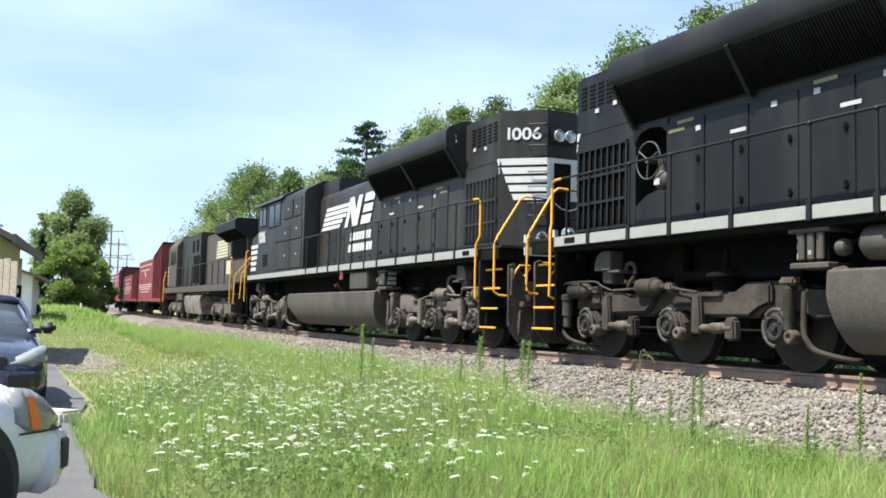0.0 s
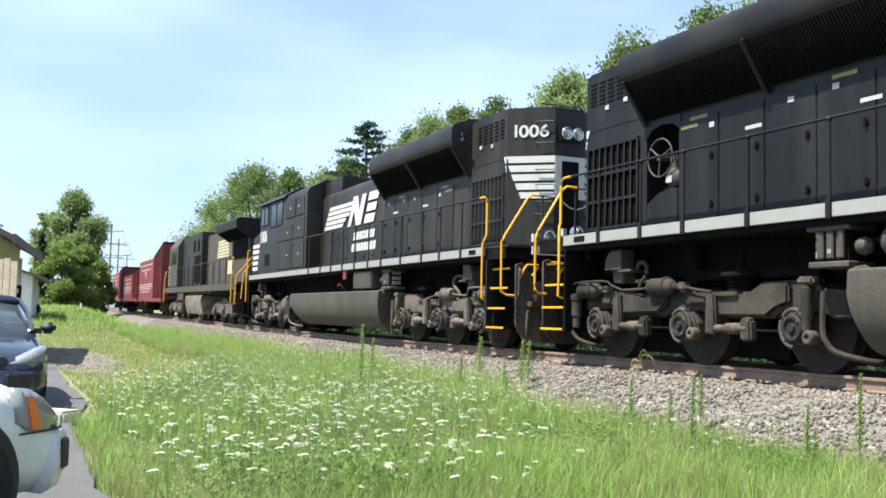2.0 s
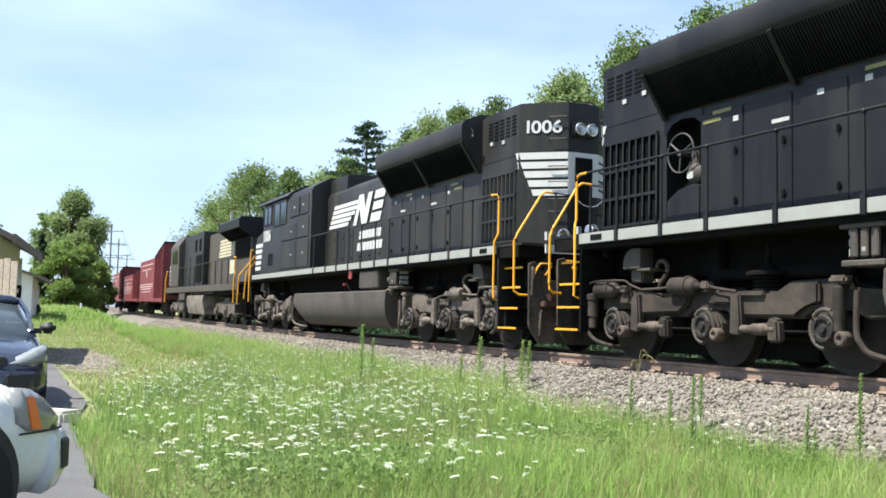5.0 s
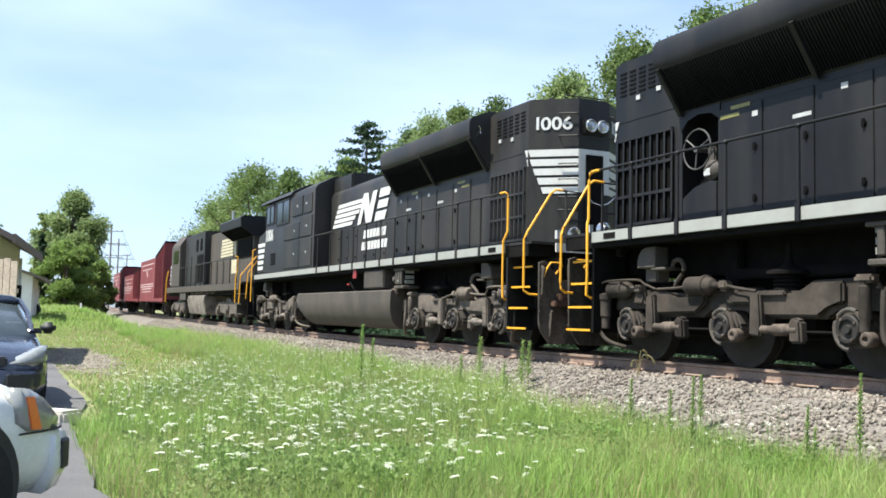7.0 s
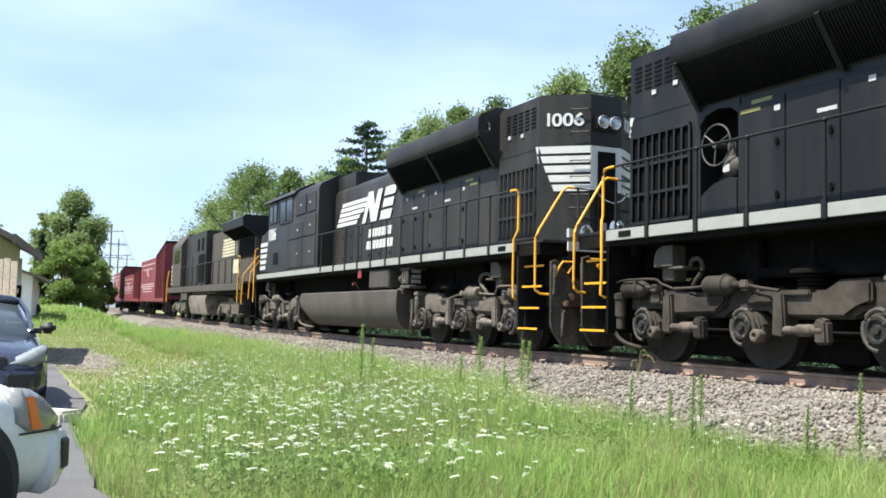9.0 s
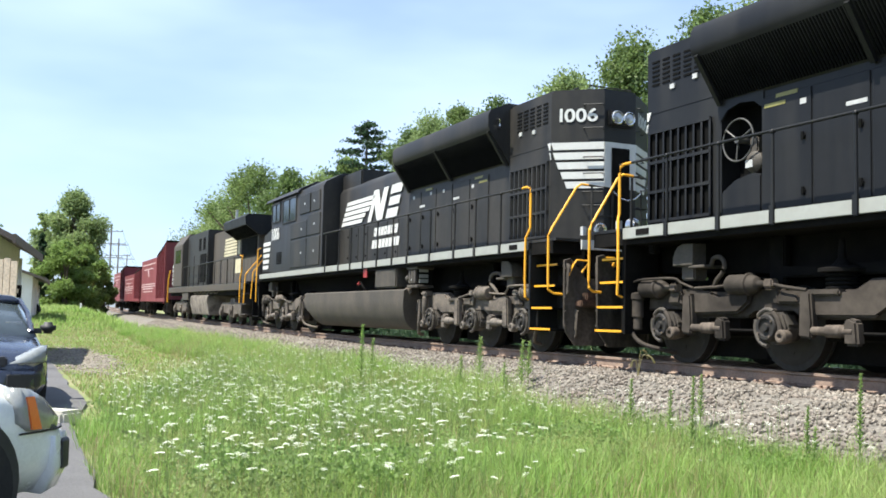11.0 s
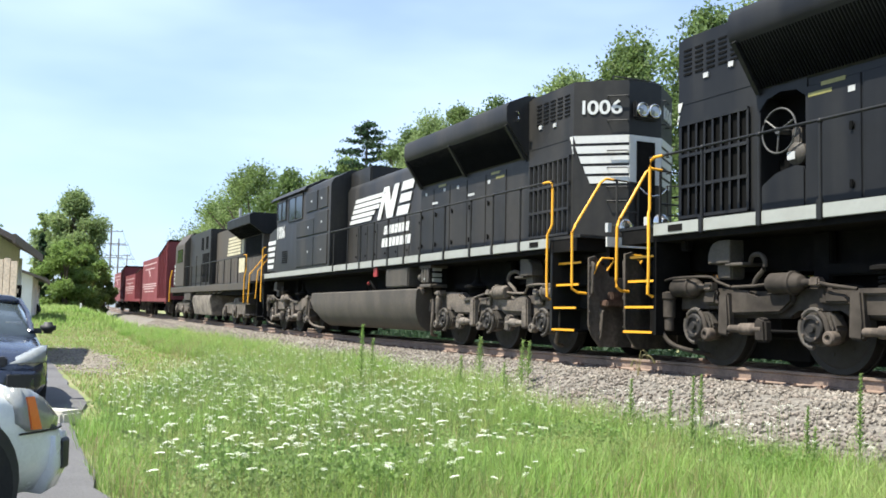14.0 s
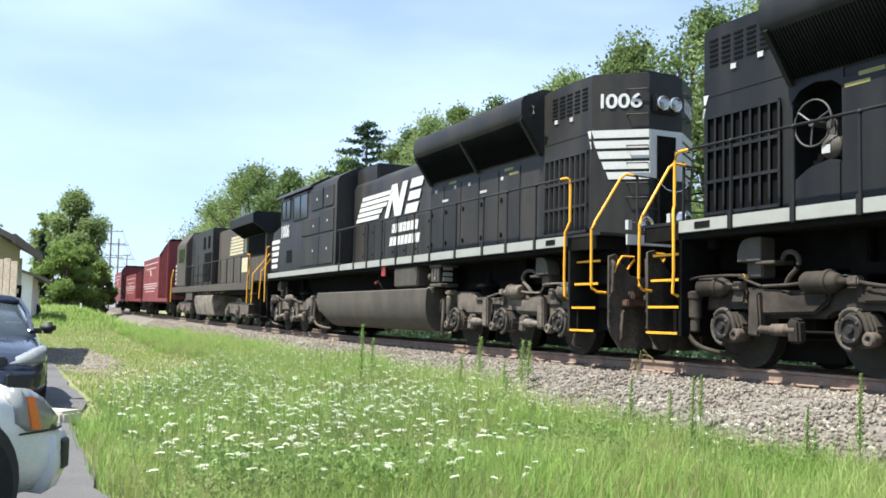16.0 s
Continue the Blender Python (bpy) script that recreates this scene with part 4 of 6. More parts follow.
    for sg in (1, -1):
        if extras == "numbered":
            # emblem as plain slanted shapes: bars with a slanting gap, two blocks; name as bars
            Y = 1.0 * sg
            def shape(pts):
                return prism(bmesh.new(), pts, "y", Y, Y + 0.012 * sg)
            for k in range(5):
                z0 = 3.14 + k * 0.14
                a, b = 13.22 - 0.11 * k, 11.38 - 0.22 * k + (0.12 if k < 2 else 0)
                part("emblem_bar", shape([(a, z0), (b, z0), (b - 0.10, z0 + 0.105), (a - 0.08, z0 + 0.105)]), WHITE, e, "white bar of a painted emblem")
            for pts in ([(11.02, 3.1), (10.76, 3.1), (10.50, 3.54), (10.32, 3.1), (9.92, 3.1), (9.48, 3.92), (9.80, 3.92), (10.06, 3.50), (10.20, 3.92), (10.54, 3.92)], [(9.66, 3.1), (8.92, 3.1), (8.78, 3.33), (9.54, 3.33)], [(9.48, 3.41), (8.76, 3.41), (8.66, 3.62), (9.36, 3.62)], [(9.36, 3.70), (8.62, 3.70), (8.48, 3.92), (9.24, 3.92)]):
                part("emblem_block", shape(pts), WHITE, e, "white slanted block of a painted emblem")
            for z0, xa, count in ((2.68, 10.50, 7), (2.36, 10.64, 8)):
                for q in range(count):
                    x = xa - 0.245 * q
                    part("name_bar", shape([(x, z0), (x - 0.195, z0), (x - 0.25, z0 + 0.22), (x - 0.055, z0 + 0.22)]), WHITE, e, "white slanted bar in place of a letter")
    if cs:
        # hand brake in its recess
        # Sheet added over the niche's back; its near-black stands in for shade.
        part("niche_shade_sheet", bbox(3.035, 3.795, *sorted((0.722 * cs, 0.73 * cs)), 2.0, 3.53), DARK, e, "dark sheet standing in for shade at the back of the hand brake niche")
        part("niche_arch", prism(bmesh.new(), [(3.0, 3.34), (3.03, 3.34), (3.16, 3.47), (3.40, 3.53), (3.66, 3.50), (3.80, 3.40), (3.83, 3.40), (3.83, 3.62), (3.0, 3.62)], "y", 1.03 * cs, 1.066 * cs), paint, e)
        c, R = Vector((3.36, 1.06 * cs, 3.03)), 0.285
        bw = part("brake_wheel", tube(bmesh.new(), [c + Vector((R * math.cos(a), 0, R * math.sin(a))) for a in [k * math.pi / 16 for k in range(33)]], 0.013, 8), WORN, e, "bare steel hand brake wheel")
        for a in (0.4, 2.5, 4.6):
            part("spoke", tube(bmesh.new(), [c, c + Vector((R * math.cos(a), 0, R * math.sin(a)))], 0.013, 6), WORN, bw)
        part("hub", cyl(bmesh.new(), c + Vector((0, 0.03 * cs, 0)), c - Vector((0, 0.3 * cs, 0)), 0.045, 12), WORN, bw)
        part("brake_gear", lathe(bmesh.new(), [(0.15, -0.20 * cs), (0.15, 0.0), (0.12, 0.03 * cs), (0.07, 0.05 * cs), (0.03, 0.06 * cs)], (3.56, 0.97 * cs, 2.72), "y"), TANKM, e, "grey brake gear case")
        part("gear_neck", bevelled(bbox(3.48, 3.64, *sorted((0.80 * cs, 0.98 * cs)), 2.72, 3.05), 0.02), TANKM, e)
        part("gear_plate", bbox(3.47, 3.60, *sorted((1.03 * cs, 1.037 * cs)), 2.64, 2.74), STICKER, e, "small pale plate")
        bm = prism(bmesh.new(), [(3.05, 2.0), (3.79, 2.0), (3.79, 2.52), (3.62, 2.56), (3.3, 2.50), (3.05, 2.36)], "y", 0.74 * cs, 1.07 * cs)
        part("brake_box", bevelled(bm, 0.02, 2), paint, e)
    dust = (TANDUST, TANLIGHT) if extras == "numbered" else (GRIME, LIGHTGRIME)
    engine_truck(e, 4.08, 1, *dust)
    engine_truck(e, LONG - 4.08, -1, *dust)
    return e


# ---- the third engine and the red cars ----
def simple_truck(thing, u0, wb, r, axles, material, y=1.15):
    for sg in (1, -1):
        bm = prism(bmesh.new(), [(u0 - wb / 2 - 0.35, 0.75), (u0 - wb / 2 - 0.2, 0.9), (u0 - 0.5, 0.95), (u0 - 0.35, 1.1), (u0 + 0.35, 1.1), (u0 + 0.5, 0.95), (u0 + wb / 2 + 0.2, 0.9), (u0 + wb / 2 + 0.35, 0.75), (u0 + wb / 2 + 0.3, 0.5), (u0 + 0.55, 0.45), (u0 + 0.4, 0.3), (u0 - 0.4, 0.3), (u0 - 0.55, 0.45), (u0 - wb / 2 - 0.3, 0.5)], "y", (y - 0.15) * sg, y * sg)
        part("side_frame", bm, material, thing, "dusty side frame")
        for k in range(axles):
            bm = bmesh.new()
            x = u0 - wb / 2 + wb * k / (axles - 1)
            cyl(bm, (x, 1.0 * sg, r), (x, (y + 0.12) * sg, r), 0.16, 14)
            box(bm, x - 0.2, x + 0.2, *sorted(((y - 0.1) * sg, (y + 0.06) * sg)), r - 0.2, r + 0.25)
            part("axle_box", bm, material, thing)
    part("bolster", bbox(u0 - wb / 2, u0 + wb / 2, -0.6, 0.6, 0.3, 1.1), UNDER, thing)
    for k in range(axles):
        wheelset(thing, u0 - wb / 2 + wb * k / (axles - 1), r, 1)


def cowl_engine():
    """The third engine: wide cab far off, big radiator wings at its near end."""
    e = tagged(new("locomotive"), "dusty black diesel locomotive with radiator wings and cream stripes", "locomotive", group="engines of the train")
    L = 22.3
    part("underframe", bbox(0.6, 21.6, -1.3, 1.3, 1.25, 1.66), UNDER, e)
    part("walkway", bbox(0.5, 21.7, -1.48, 1.48, 1.66, 1.74), BLACK, e)
    part("engine_hood", bevelled(bbox(1.1, 16.5, -0.9, 0.9, 1.74, 4.25), 0.05), DUSTY, e)
    part("radiator_wing", prism(bmesh.new(), [(-0.95, 3.6), (0.95, 3.6), (1.5, 3.98), (1.53, 4.3), (1.4, 4.4), (-1.4, 4.4), (-1.53, 4.3), (-1.5, 3.98)], "x", 0.9, 5.2), CLEAN_BLACK, e, "black radiator wings")
    part("exhaust_box", bevelled(bbox(6.4, 8.4, -0.6, 0.6, 4.2, 4.6), 0.04), BLACK, e)
    part("equipment_box", bevelled(bbox(10.6, 16.5, -1.2, 1.2, 1.74, 4.45), 0.04), BLACK, e)
    part("cab", bevelled(prism(bmesh.new(), [(-1.5, 1.74), (1.5, 1.74), (1.5, 4.0), (1.1, 4.6), (-1.1, 4.6), (-1.5, 4.0)], "x", 16.5, 19.6), 0.04), DUSTY, e)
    part("nose", bevelled(prism(bmesh.new(), [(19.6, 1.74), (21.2, 1.74), (21.1, 3.1), (19.6, 3.5)], "y", -1.3, 1.3), 0.06), DUSTY, e)
    part("antenna", bbox(7.2, 7.3, 0.5, 0.6, 4.6, 5.15), STICKER, e, "short white antenna post")
    for sg in (1, -1):
        bm = bmesh.new()
        # Near-black slats put the shade under the wing into colour.
        for k in range(40):
            prism(bm, [(0.97 * sg, 3.63), (0.985 * sg, 3.60), (1.48 * sg, 3.95), (1.465 * sg, 3.98)], "x", 1.0 + 0.103 * k, 1.04 + 0.103 * k)
        part("wing_grille", bm, DARK, e, "dark slats under the radiator wing")
        part("side_sill", bevelled(bbox(1.0, 21.2, *sorted((1.40 * sg, 1.50 * sg)), 1.42, 1.70), 0.015, 1), DUSTY, e, "dusty side sill")
        for k in range(6):
            part("pipe_run", tube(bmesh.new(), [(6.8 + 1.1 * k, 1.30 * sg, 1.46), (7.0 + 1.1 * k, 1.36 * sg, 1.34), (7.5 + 1.1 * k, 1.36 * sg, 1.34)], 0.04, 6), TANDUST, e)
        part("battery_box", bevelled(bbox(14.3, 16.3, *sorted((1.1 * sg, 1.46 * sg)), 1.0, 1.5), 0.03), DUSTY, e)
        part("air_intake", bbox(1.4, 4.2, *sorted((0.9 * sg, 0.925 * sg)), 2.8, 3.9), DARK, e, "dark air intake")
        part("cab_window", bbox(17.0, 18.8, *sorted((1.49 * sg, 1.52 * sg)), 3.05, 3.75), GLASS_DARK, e)
        for x in (10.9, 12.6, 14.4):
            part("equipment_door", bevelled(bbox(x, x + 1.5, *sorted((1.19 * sg, 1.225 * sg)), 1.9, 3.3), 0.01, 1), DARK if x < 11 else BLACK, e)
        for x in (11.3, 12.5):
            part("vent", bbox(x, x + 0.5, *sorted((1.2 * sg, 1.225 * sg)), 3.5, 4.1), DARK, e)
        for k in range(6):
            part("stripe", prism(bmesh.new(), [(8.0 - 0.05 * k, 3.0 + k * 0.14), (5.2, 3.0 + k * 0.14), (5.2, 3.1 + k * 0.14), (8.0 - 0.05 * k, 3.1 + k * 0.14)], "y", 0.9 * sg, 0.915 * sg), CREAM, e, "dirty cream stripe")
        part("name_bar", bbox(4.6, 5.0, *sorted((0.9 * sg, 0.915 * sg)), 3.0, 3.85), CREAM, e, "dirty cream bar")
        part("name_bar", bbox(4.3, 5.4, *sorted((0.9 * sg, 0.915 * sg)), 2.2, 2.8), CREAM, e, "dirty cream bar")
        bm = tube(bmesh.new(), [(1.3, 1.48 * sg, 2.75), (16.2, 1.48 * sg, 2.75)], 0.022, 6)
        part("handrail", bm, BLACK, e)
        for k in range(11):
            part("stanchion", tube(bmesh.new(), [(1.5 + 1.4 * k, 1.48 * sg, 1.7), (1.5 + 1.4 * k, 1.48 * sg, 2.75)], 0.022, 6), BLACK, e)
        for k in range(14):
            x = 1.6 + k * 0.68
            part("hood_door", bevelled(bbox(x, x + 0.62, *sorted((0.89 * sg, 0.912 * sg)), 1.8, 2.75), 0.008, 1), DUSTY, e)
        part("grab_rail", tube(bmesh.new(), [(1.7, 1.5 * sg, 2.78), (1.3, 1.5 * sg, 2.76), (1.25, 1.5 * sg, 2.2), (1.35, 1.54 * sg, 1.9), (1.35, 1.54 * sg, 0.9)], 0.025, 6), YELLOW, e, "yellow step handrail")
        part("grab_rail", tube(bmesh.new(), [(0.6, 0.9 * sg, 2.78), (0.6, 1.5 * sg, 2.0), (0.6, 1.54 * sg, 0.9)], 0.025, 6), YELLOW, e, "yellow step handrail")
        bm = bmesh.new()
        for z in (0.45, 0.85, 1.25):
            box(bm, 0.6, 1.35, *sorted((0.9 * sg, 1.46 * sg)), z, z + 0.04)
        box(bm, 1.35, 1.4, *sorted((0.9 * sg, 1.46 * sg)), 0.42, 1.7)
        part("step_well", bm, DUSTY, e)
        for k in range(5):
            part("nose_stripe", bbox(20.5, 21.15, *sorted((1.3 * sg, 1.312 * sg)), 1.9 + 0.24 * k, 2.04 + 0.24 * k), WHITE, e)
        part("grab_rail", tube(bmesh.new(), [(20.8, 1.5 * sg, 2.7), (21.1, 1.54 * sg, 2.2), (21.2, 1.54 * sg, 0.9)], 0.035, 6), YELLOW, e, "yellow step handrail")
    part("fuel_tank", bevelled(prism(bmesh.new(), [(-1.45, 1.25), (1.45, 1.25), (1.5, 1.0), (1.35, 0.32), (-1.35, 0.32), (-1.5, 1.0)], "x", 8.7, 13.5), 0.04), TANLIGHT, e, "pale dusty fuel tank")
    part("coupler", bbox(-0.1, 0.7, -0.15, 0.15, 0.72, 1.0), GRIME, e)
    part("pilot_plate", bbox(0.5, 0.6, -1.2, 1.2, 0.25, 1.6), UNDER, e)
    part("coupler", bbox(21.6, 22.3, -0.15, 0.15, 0.72, 1.0), GRIME, e)
    simple_truck(e, 4.3, 4.1, 0.533, 3, TANDUST, 1.2)
    simple_truck(e, L - 4.3, 4.1, 0.533, 3, TANDUST, 1.2)
    return e


CAR = 14.4


def red_car(L, split, h_near, h_far):
    """A red freight car: ribbed near half with a dark top edge, smooth lettered far half."""
    c = tagged(new("freight_car"), "faded red freight car with ribbed sides and white lettering", "freight car", group="red freight cars")
    part("body", prism(bmesh.new(), [(0.5, 1.05), (split, 1.05), (split, h_far), (0.5, h_near)], "y", -1.42, 1.42), RED_CAR, c)
    part("panel_body", bevelled(bbox(split, L - 0.5, -1.5, 1.5, 1.05, h_far), 0.02, 1), RED_CAR, c)
    part("roof_edge", prism(bmesh.new(), [(0.45, h_near), (split, h_far), (split, h_far + 0.1), (0.45, h_near + 0.1)], "y", -1.5, 1.5), UNDER, c, "dark roof edge")
    part("underframe", bbox(0.3, L - 0.3, -1.1, 1.1, 0.8, 1.05), UNDER, c)
    for sg in (1, -1):
        n = max(2, int((split - 0.5) / 0.75))
        for k in range(n + 1):
            x = 0.52 + (split - 0.65) * k / n
            part("rib", bbox(x, x + 0.13, *sorted((1.42 * sg, 1.5 * sg)), 1.1, h_near + (h_far - h_near) * (x + 0.13 - 0.5) / (split - 0.5)), RED_CAR, c)
        part("side_sill", bbox(0.4, L - 0.4, *sorted((1.4 * sg, 1.53 * sg)), 0.92, 1.12), RED_CAR, c)
        a, b = split + 0.6, L - 1.1
        for z, x0, x1 in ((h_far - 0.38, a, b), (h_far - 0.7, a + 1.0, b - 1.0), (2.05, a, b), (1.9, a - 0.2, b + 0.2), (1.75, a + 0.8, b - 0.6), (1.55, a + 1.2, b - 1.0)):
            part("lettering_bar", bbox(x0, x1, *sorted((1.5 * sg, 1.51 * sg)), z, z + 0.07), FADED, c, "faded white lettering as bars")
        part("emblem", prism(bmesh.new(), [((a + b) / 2 + 0.5, h_far - 0.75), ((a + b) / 2 - 0.2, h_far - 1.2), ((a + b) / 2 - 0.5, h_far - 1.15), ((a + b) / 2, h_far - 0.75)], "y", 1.5 * sg, 1.51 * sg), FADED, c, "faded white emblem")
        part("ladder", tube(tube(bmesh.new(), [(0.55, 1.52 * sg, 0.8), (0.55, 1.52 * sg, h_near)], 0.02, 6), [(0.95, 1.52 * sg, 0.8), (0.95, 1.52 * sg, h_near)], 0.02, 6), RED_CAR, c)
    part("coupler", bbox(-0.05, 0.5, -0.15, 0.15, 0.72, 1.0), GRIME, c)
    part("coupler", bbox(L - 0.5, L + 0.05, -0.15, 0.15, 0.72, 1.0), GRIME, c)
    simple_truck(c, 1.9, 1.75, 0.46, 2, GRIME, 1.15)
    simple_truck(c, L - 1.9, 1.75, 0.46, 2, GRIME, 1.15)
    return c


DUSTY = mat("dusty_black_paint", (0.056, 0.046, 0.037), 0.7, vary=0.25, scale=1.2, fine=20, bump=0.05, other=(0.085, 0.068, 0.051), amount=0.7, streak=0.3)
CREAM = mat("dirty_cream_paint", (0.55, 0.49, 0.33), 0.6, vary=0.15, scale=4, bump=0.02)
FADED = mat("faded_white_paint", (0.52, 0.36, 0.36), 0.7, vary=0.3, scale=5, bump=0)

# ---- trees ----
# Leaf colours are lightened to stand in for haze over the distance.
LEAF = leafy("tree_leaves", (0.135, 0.195, 0.064), (0.100, 0.155, 0.050), 0.25)
LEAF2 = leafy("yellow_green_leaves", (0.165, 0.225, 0.075), (0.120, 0.180, 0.058), 0.3)
# Palest set: silvery leaves, lightened further for haze.
PALE_LEAF = leafy("pale_hazy_leaves", (0.26, 0.33, 0.135), (0.18, 0.25, 0.095), 0.35)
BUSH_LEAF = leafy("bright_bush_leaves", (0.22, 0.31, 0.085), (0.16, 0.24, 0.066), 0.35)
NEEDLE = leafy("pine_needles", (0.045, 0.082, 0.040), (0.032, 0.062, 0.032), 0.4)
BARK = mat("bark", (0.13, 0.10, 0.075), 0.95, vary=0.3, scale=5, fine=30, bump=0.6)


def leaf_mesh(pos, size, rng):
    """Four-sided leaves at pos, each turned at random."""
    n = len(pos)
    a = rng.normal(size=(n, 3))
    a /= np.linalg.norm(a, axis=1)[:, None]
    b = np.cross(a, rng.normal(size=(n, 3)))
    b /= np.linalg.norm(b, axis=1)[:, None]
    s = size * rng.uniform(0.6, 1.3, (n, 1))
    v = np.stack([pos - a * s, pos + b * s * 0.55, pos + a * s, pos - b * s * 0.55], 1).reshape(-1, 3)
    f = np.arange(4 * n).reshape(n, 4)
    return v.tolist(), f.tolist()


def tree(p, height, spread, label, seed, leaves=9000, size=0.16, base=0.25, leaf=None, name="tree", clumps=46):
    rng = np.random.default_rng(seed)
    t = tagged(new(name), label, "tree")
    t.location = p
    bm = bmesh.new()
    cyl(bm, (0, 0, -0.3), (0.1, 0, height * 0.55), spread * 0.075 + 0.08, 10, spread * 0.03 + 0.03)
    cs = []
    for k in range(clumps):
        h = base + (1 - base) * rng.random() ** 0.85
        ring = math.sin(min(1.0, (h - base) / (1 - base) * 0.92 + 0.12) * math.pi) ** 0.6
        a, r = rng.uniform(0, 6.283), spread * ring * rng.uniform(0.25, 0.95)
        c = np.array([r * math.cos(a), r * math.sin(a), h * height * 0.94])
        cs.append((c, spread * rng.uniform(0.16, 0.34)))
        if k % 3 == 0:
            tube(bm, [(0.05, 0, height * min(0.5, base * 0.7 + 0.1)), tuple(c * np.array([0.45, 0.45, 0.75])), tuple(c)], 0.03 + 0.012 * spread, 5)
    part("trunk", bm, BARK, t, "brown tapering trunk with limbs")
    per = leaves // clumps
    pts = []
    for c, r in cs:
        d = rng.normal(size=(per, 3))
        d /= np.linalg.norm(d, axis=1)[:, None]
        d[:, 2] = d[:, 2] * 0.8 + 0.12
        pts.append(c + d * r * np.clip(np.abs(rng.normal(0.74, 0.28, (per, 1))), 0.1, 1.4))
    v, f = leaf_mesh(np.concatenate(pts), size, rng)
    raw("crown", v, f, leaf or LEAF, t)
    return t


def pine(p, height, spread, seed):
    rng = np.random.default_rng(seed)
    t = tagged(new("pine_tree"), "dark green pine with open tiers of branches", "tree")
    t.location = p
    bm = cyl(bmesh.new(), (0, 0, -0.3), (0, 0, height), 0.3, 10, 0.04)
    pts = []
    for k in range(46):
        h = 0.35 + 0.64 * k / 46
        a = k * 2.4 + rng.uniform(-0.3, 0.3)
        r = spread * (1.05 - h) * 1.5 * rng.uniform(0.6, 1.1)
        o, q = np.array([0, 0, h * height]), np.array([r * math.cos(a), r * math.sin(a), h * height + 0.12 * r])
        tube(bm, [tuple(o), tuple((o + q) / 2 - np.array([0, 0, 0.1])), tuple(q)], 0.035, 5)
        n = 170
        w = rng.uniform(0.25, 1.05, (n, 1))
        pts.append(o + (q - o) * w + rng.normal(size=(n, 3)) * np.array([0.30, 0.30, 0.09]))
    part("trunk", bm, BARK, t)
    v, f = leaf_mesh(np.concatenate(pts), 0.14, rng)
    raw("crown", v, f, NEEDLE, t)


def at_land(s, v):
    return land(s, v)


def trees():
    far = "leafy green tree in a row behind the train"
    rows = [(26.5, -17, 15.2, 4.6, 1), (31.5, -17, 14.3, 4.0, 2), (36.5, -16.5, 14.2, 3.6, 3), (43.0, -17, 14.0, 3.6, 4), (50.5, -16.5, 14.3, 3.2, 5), (57.0, -17, 14.9, 3.4, 6), (62.0, -17, 15.2, 3.6, 7),
            (67.0, -17.5, 15.0, 3.6, 8), (82.0, -17, 14.6, 4.0, 9), (90.0, -17, 14.2, 4.5, 10), (104.0, -17, 16.2, 5.0, 11), (126.0, -17, 20.0, 7.2, 12), (148.0, -18, 20.5, 7.5, 13), (176.0, -19, 19.5, 7.5, 14), (206.0, -20, 17.0, 7.5, 15), (19.0, -18, 15.5, 4.6, 16), (11, -18, 15.5, 4.6, 17)]
    for s, v, h, w, k in rows:
        tree(at_land(s, v), h, w, far, k, leaves=int(22000 if s < 70 else 15000), size=0.105 if s < 70 else 0.19, leaf=(LEAF2, PALE_LEAF, LEAF)[k % 3], clumps=64)
    for k, s in enumerate((14, 19, 24, 29, 34, 40, 46, 53, 61, 70, 80, 92, 106)):
        tree(at_land(s, -12.5), 5.0 + (k % 3) * 0.9, 3.2, "green undergrowth bush behind the train", 60 + k, leaves=6000, size=0.13, base=0.05, leaf=LEAF if k % 2 else LEAF2, name="bush", clumps=30)
    pine(at_land(73.5, -16), 16.4, 6.2, 5)


# ---- poles ----
POLE = mat("weathered_pole_wood", (0.16, 0.14, 0.12), 0.9, vary=0.2, scale=3, bump=0.2)


def poles():
    for px, py, top in ((-43.0, 122.5, 11.6), (-49.7, 145.0, 11.4), (-62.0, 186.0, 11.5)):
        t = tagged(new("utility_pole"), "weathered wooden utility pole with crossarms", "utility pole", group="utility poles")
        t.location = (px, py, 0.2)
        part("pole", cyl(bmesh.new(), (0, 0, -0.5), (0, 0, top), 0.13, 10, 0.09), POLE, t)
        for z, w in ((top - 1.0, 1.5), (top - 2.6, 1.9), (top - 4.4, 1.6)):
            part("crossarm", bbox(-w, w, -0.05, 0.05, z - 0.045, z + 0.045), POLE, t)
            bm = bmesh.new()
            for x in (-w + 0.1, w - 0.1, 0.5 * w, -0.5 * w):
                cyl(bm, (x, 0, z + 0.06), (x, 0, z + 0.2), 0.035, 6)
            part("insulator", bm, UNDER, t)
    for z, w in ((10.6, 1.4), (10.6, -1.4), (9.0, 1.8), (9.0, -1.8), (7.2, 1.5)):
        bm = tube(bmesh.new(), [(-43.0 + w, 122.5, z + 0.35), (-46.3 + w, 133.7, z - 0.1), (-49.7 + w, 145.0, z + 0.2), (-55.8 + w, 165.5, z - 0.2), (-62.0 + w, 186.0, z + 0.2), (-90 + w, 280, z)], 0.018, 4)
        tagged(part("overhead_wire", bm, UNDER), "thin dark overhead wire strung between poles", "wire")


# ---- buildings ----
SIDING = mat("pale_siding", (0.80, 0.765, 0.76), 0.8, vary=0.08, scale=1.5, fine=20, bump=0.05, other=(0.58, 0.56, 0.52), amount=0.4)
ROOF = mat("brown_shingles", (0.16, 0.125, 0.105), 0.9, vary=0.3, scale=3, fine=30, bump=0.4)
FENCE = mat("new_fence_wood", (0.62, 0.50, 0.36), 0.8, vary=0.2, scale=4, fine=25, bump=0.1)
